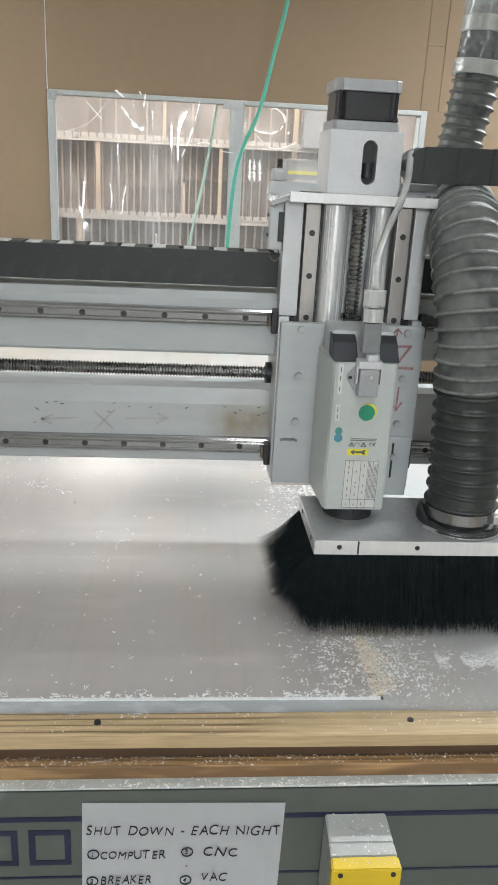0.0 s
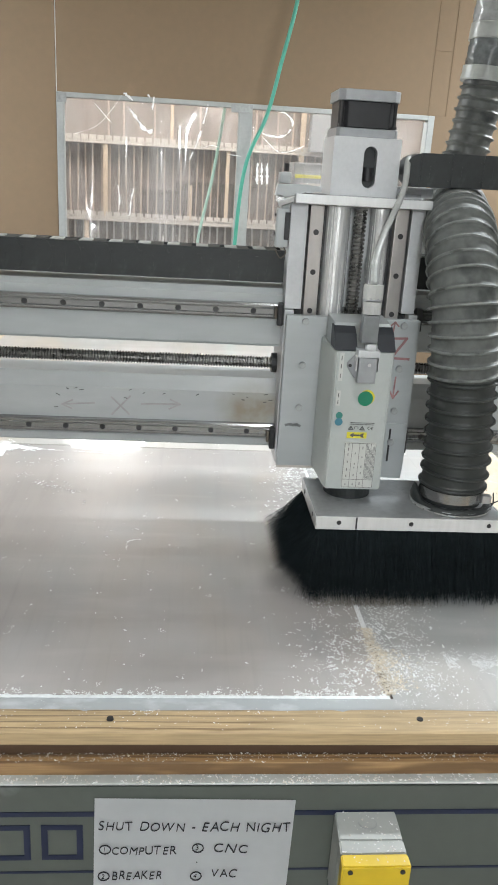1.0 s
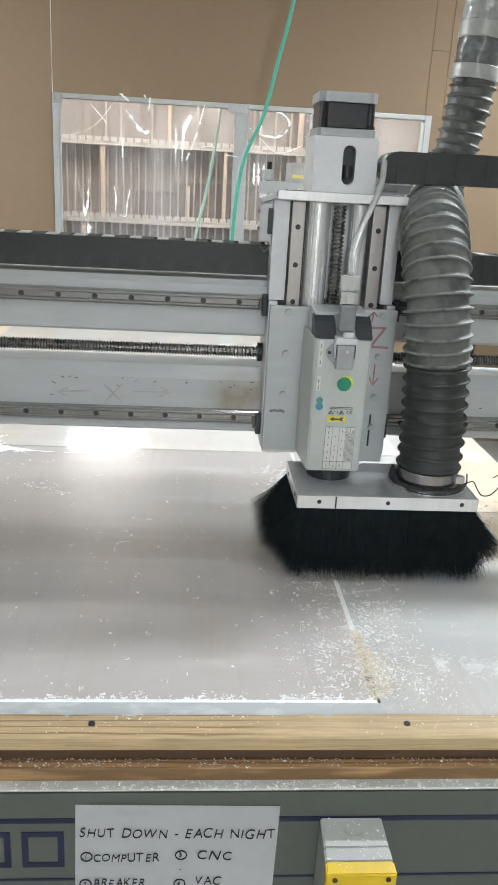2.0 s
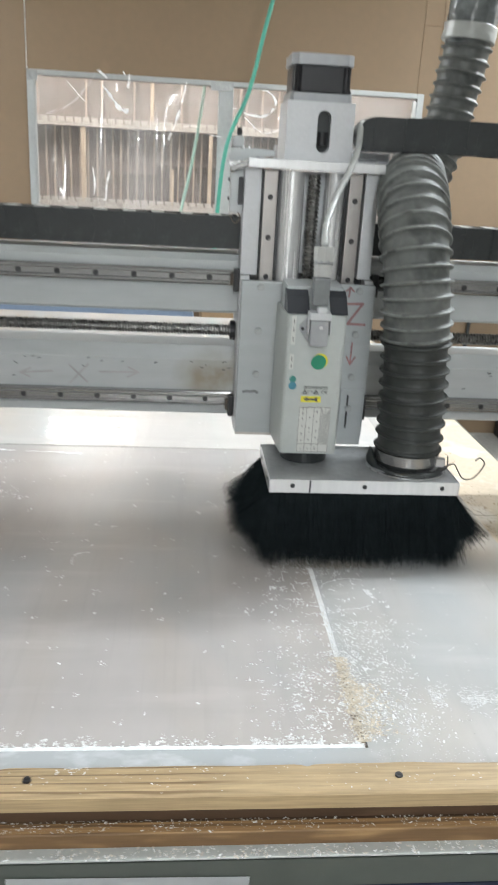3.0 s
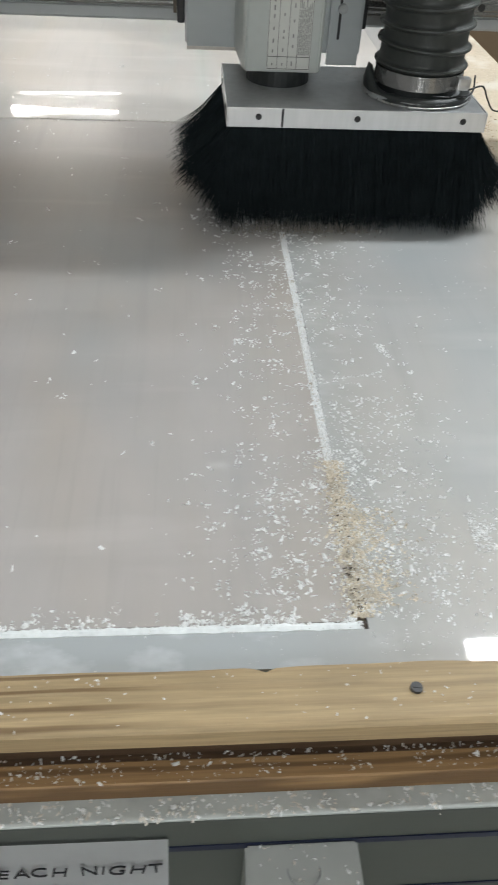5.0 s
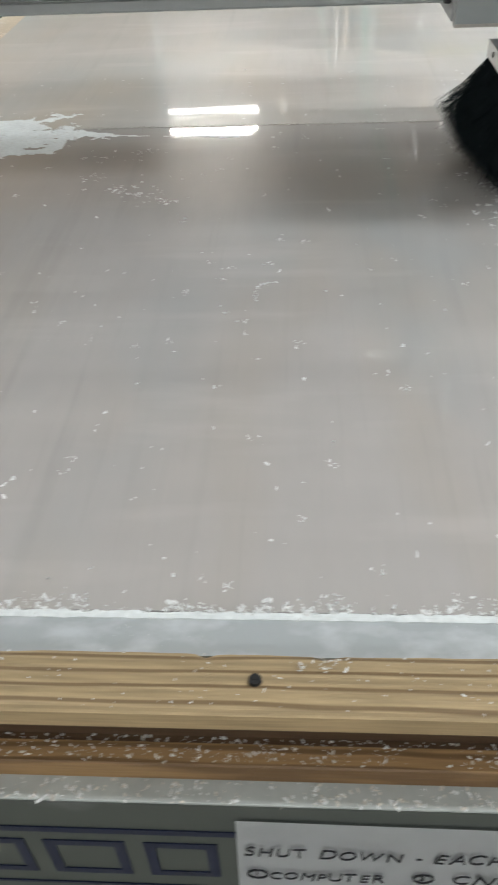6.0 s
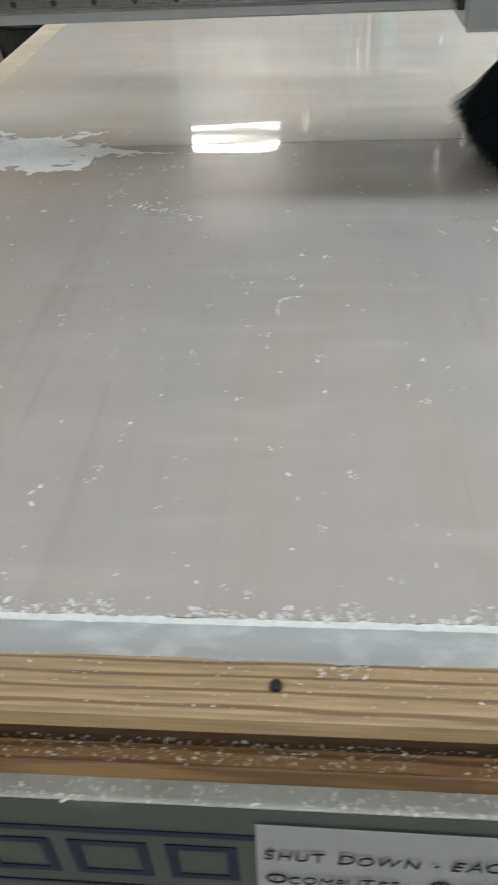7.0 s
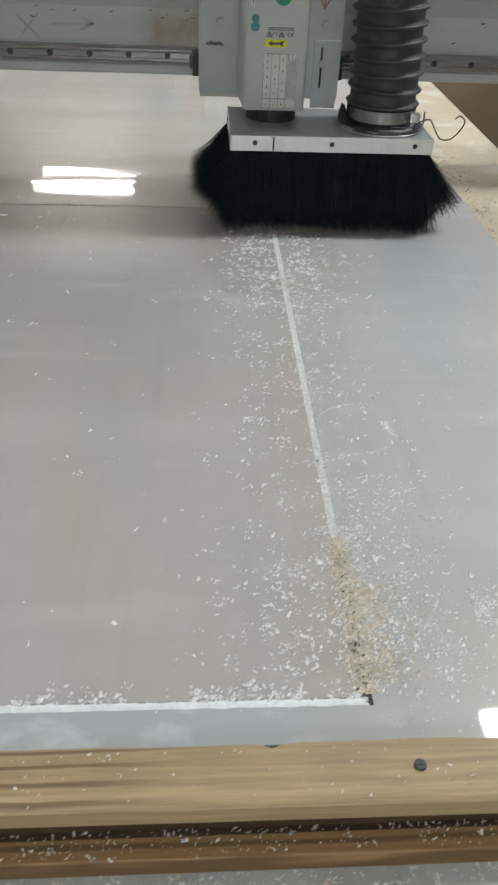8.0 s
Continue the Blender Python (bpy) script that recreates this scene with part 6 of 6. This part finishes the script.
for _ in range(260):
    dust += crumbs(0.008 + abs(rnd.gauss(0, 0.022)), rnd.uniform(0.02, 0.13), Z, rnd.randint(2, 5), 0.003, 0.0022)
for _ in range(420):
    dust.append((rnd.gauss(0.004, 0.014), rnd.gauss(0.8, 0.03), Z, rnd.uniform(0.001, 0.0022)))
burnt = [(rnd.gauss(0.0, 0.004), 0.01 + 0.17 * rnd.random(), TOP + 0.0012, rnd.uniform(0.0008, 0.0018)) for _ in range(75)]
scatter("burnt_specks", burnt, HOLE, "dark brown specks in the sawdust")
mixed = [(rnd.gauss(0.005, 0.012), 0.012 + 0.2 * rnd.random(), Z, rnd.uniform(0.001, 0.0024)) for _ in range(900)]
scatter("pale_chips", mixed, CHIP, "white chips mixed into the sawdust")
scatter("sawdust", [p for p in dust if p[1] > 0.008], SAWDUST, "tan sawdust heaped at the start of the cut")
ledge_ = []
for _ in range(480):
    ledge_ += crumbs(rnd.uniform(-1.25, 0.62), -0.1272 + 0.014 * rnd.random() ** 1.7, 0.8046, rnd.randint(1, 5), 0.002, 0.0024)
for _ in range(500):
    ledge_.append((rnd.uniform(-1.25, 0.62), rnd.uniform(-0.128, -0.1125), 0.8046, rnd.uniform(0.0007, 0.0022)))
for _ in range(1500):
    x = rnd.uniform(-1.25, 0.62)
    if noise.noise((x * 18, 0.7, 2.0)) > -0.3:
        ledge_ += crumbs(x, rnd.uniform(-0.1085, -0.094), 0.8236, 1, 0.001, rnd.choice((0.0009, 0.0014, 0.0022)))
for _ in range(520):
    ledge_.append((rnd.uniform(-1.25, 0.62), rnd.uniform(-0.0915, -0.087), 0.8202, rnd.uniform(0.0008, 0.0024)))
for x in (-0.385, -0.372, -0.36, -0.21):
    ledge_ += crumbs(x, -0.052, 0.861, 7, 0.004, 0.0026)
for _ in range(420):
    ledge_.append((rnd.uniform(-1.25, 0.62), rnd.uniform(-0.088, -0.042), 0.8612, rnd.uniform(0.0007, 0.0018)))
for _ in range(110):
    ledge_.append((rnd.uniform(-0.1, -0.015), (f := FRONT - rnd.uniform(0.002, 0.08)), 0.7548 - 0.125 * (FRONT - f), rnd.uniform(0.0008, 0.0022)))
scatter("ledge_chips", ledge_[::2], CHIP, "white chips lying on the wooden rail and ledge")
scatter("dusty_chips", ledge_[1::2], CHIP_DUSTY, "dusty pinkish chips lying on the wooden rail and ledge")
swarf = []
for pts in ([(0.008, 0.405), (0.02, 0.424), (0.045, 0.438), (0.07, 0.44), (0.088, 0.436)], [(0.022, 0.332), (0.045, 0.335), (0.07, 0.34), (0.085, 0.348)], [(-0.443, 0.485), (-0.444, 0.51), (-0.437, 0.527), (-0.418, 0.532)],
            [(0.1, 0.86), (0.108, 0.875), (0.12, 0.87), (0.124, 0.85)], [(0.086, 0.40), (0.09, 0.385), (0.1, 0.37)]):
    for p in smooth_path([(x, y, 0.0) for x, y in pts], 34):
        swarf += crumbs(p.x, p.y, Z, rnd.randint(1, 2), 0.0011, 0.0021)
scatter("plastic_swarf", swarf, CHIP, "broken curls of white plastic swarf beside the cut")
seam_dust = []
for _ in range(1500):
    x = rnd.uniform(-1.15, 0.3)
    k = noise.noise((x * 6, 4.0, 0))
    seam_dust.append((x, SEAM + 0.004 * k + abs(rnd.gauss(0, 0.004)) * (1 if rnd.random() < 0.3 else -1.6), Z, rnd.uniform(0.0006, 0.002)))
scatter("seam_dust", seam_dust, SEAM_DUST, "grey dust gathered along the joint in the sheet")
side_dust = []
for _ in range(1500):
    side_dust.append((rnd.uniform(SR + 0.003, XR - 0.004), rnd.uniform(0.0, 1.9), 0.8447, rnd.uniform(0.0008, 0.0028)))
for _ in range(700):
    side_dust.append((rnd.uniform(XL + 0.004, -1.163), rnd.uniform(0.0, 2.4), 0.8447, rnd.uniform(0.0008, 0.0025)))
for _ in range(240):
    side_dust += crumbs(SR + 0.006 + abs(rnd.gauss(0, 0.02)), rnd.uniform(0.2, 1.7), 0.8447, rnd.randint(1, 5), 0.005, 0.0032)
side_dust = [p for p in side_dust if SR + 0.003 < p[0] < XR - 0.003 or p[0] < -1.162]
bits = []
for _ in range(260):
    bits += crumbs(SR + 0.006 + abs(rnd.gauss(0, 0.03)), rnd.uniform(0.15, 1.5), 0.8447, rnd.randint(1, 4), 0.006, 0.0026)
scatter("brown_bits", [p for p in bits if SR + 0.003 < p[0] < XR - 0.003], BITS, "brown wood bits on the margin of the spoilboard")
scatter("edge_dust", side_dust, SAWDUST, "sawdust on the bare margin of the spoilboard")


# ---- what moves ----
def motions():
    steps = [0.1 * k for k in range(4)] + [0.5 * k for k in range(1, 16)] + [7.8, 7.9, 8.0]
    for ob in (gantry, long_chain, short_chain, head, shoe, hose):
        p = ob.location.copy()
        walk(ob, [(t, pose(p.x, p.y + TRAVEL * t, p.z)) for t in sorted(set(round(s, 2) for s in steps))])
    p = riser.location.copy()
    walk(riser, [(t, pose(p.x, p.y + d, p.z)) for t, d in ((0, 0), (1, 0.02), (2, 0.04), (3, 0.065), (4, 0.13), (5, 0.23), (6, 0.33), (7, 0.43), (8, 0.53))])


motions()
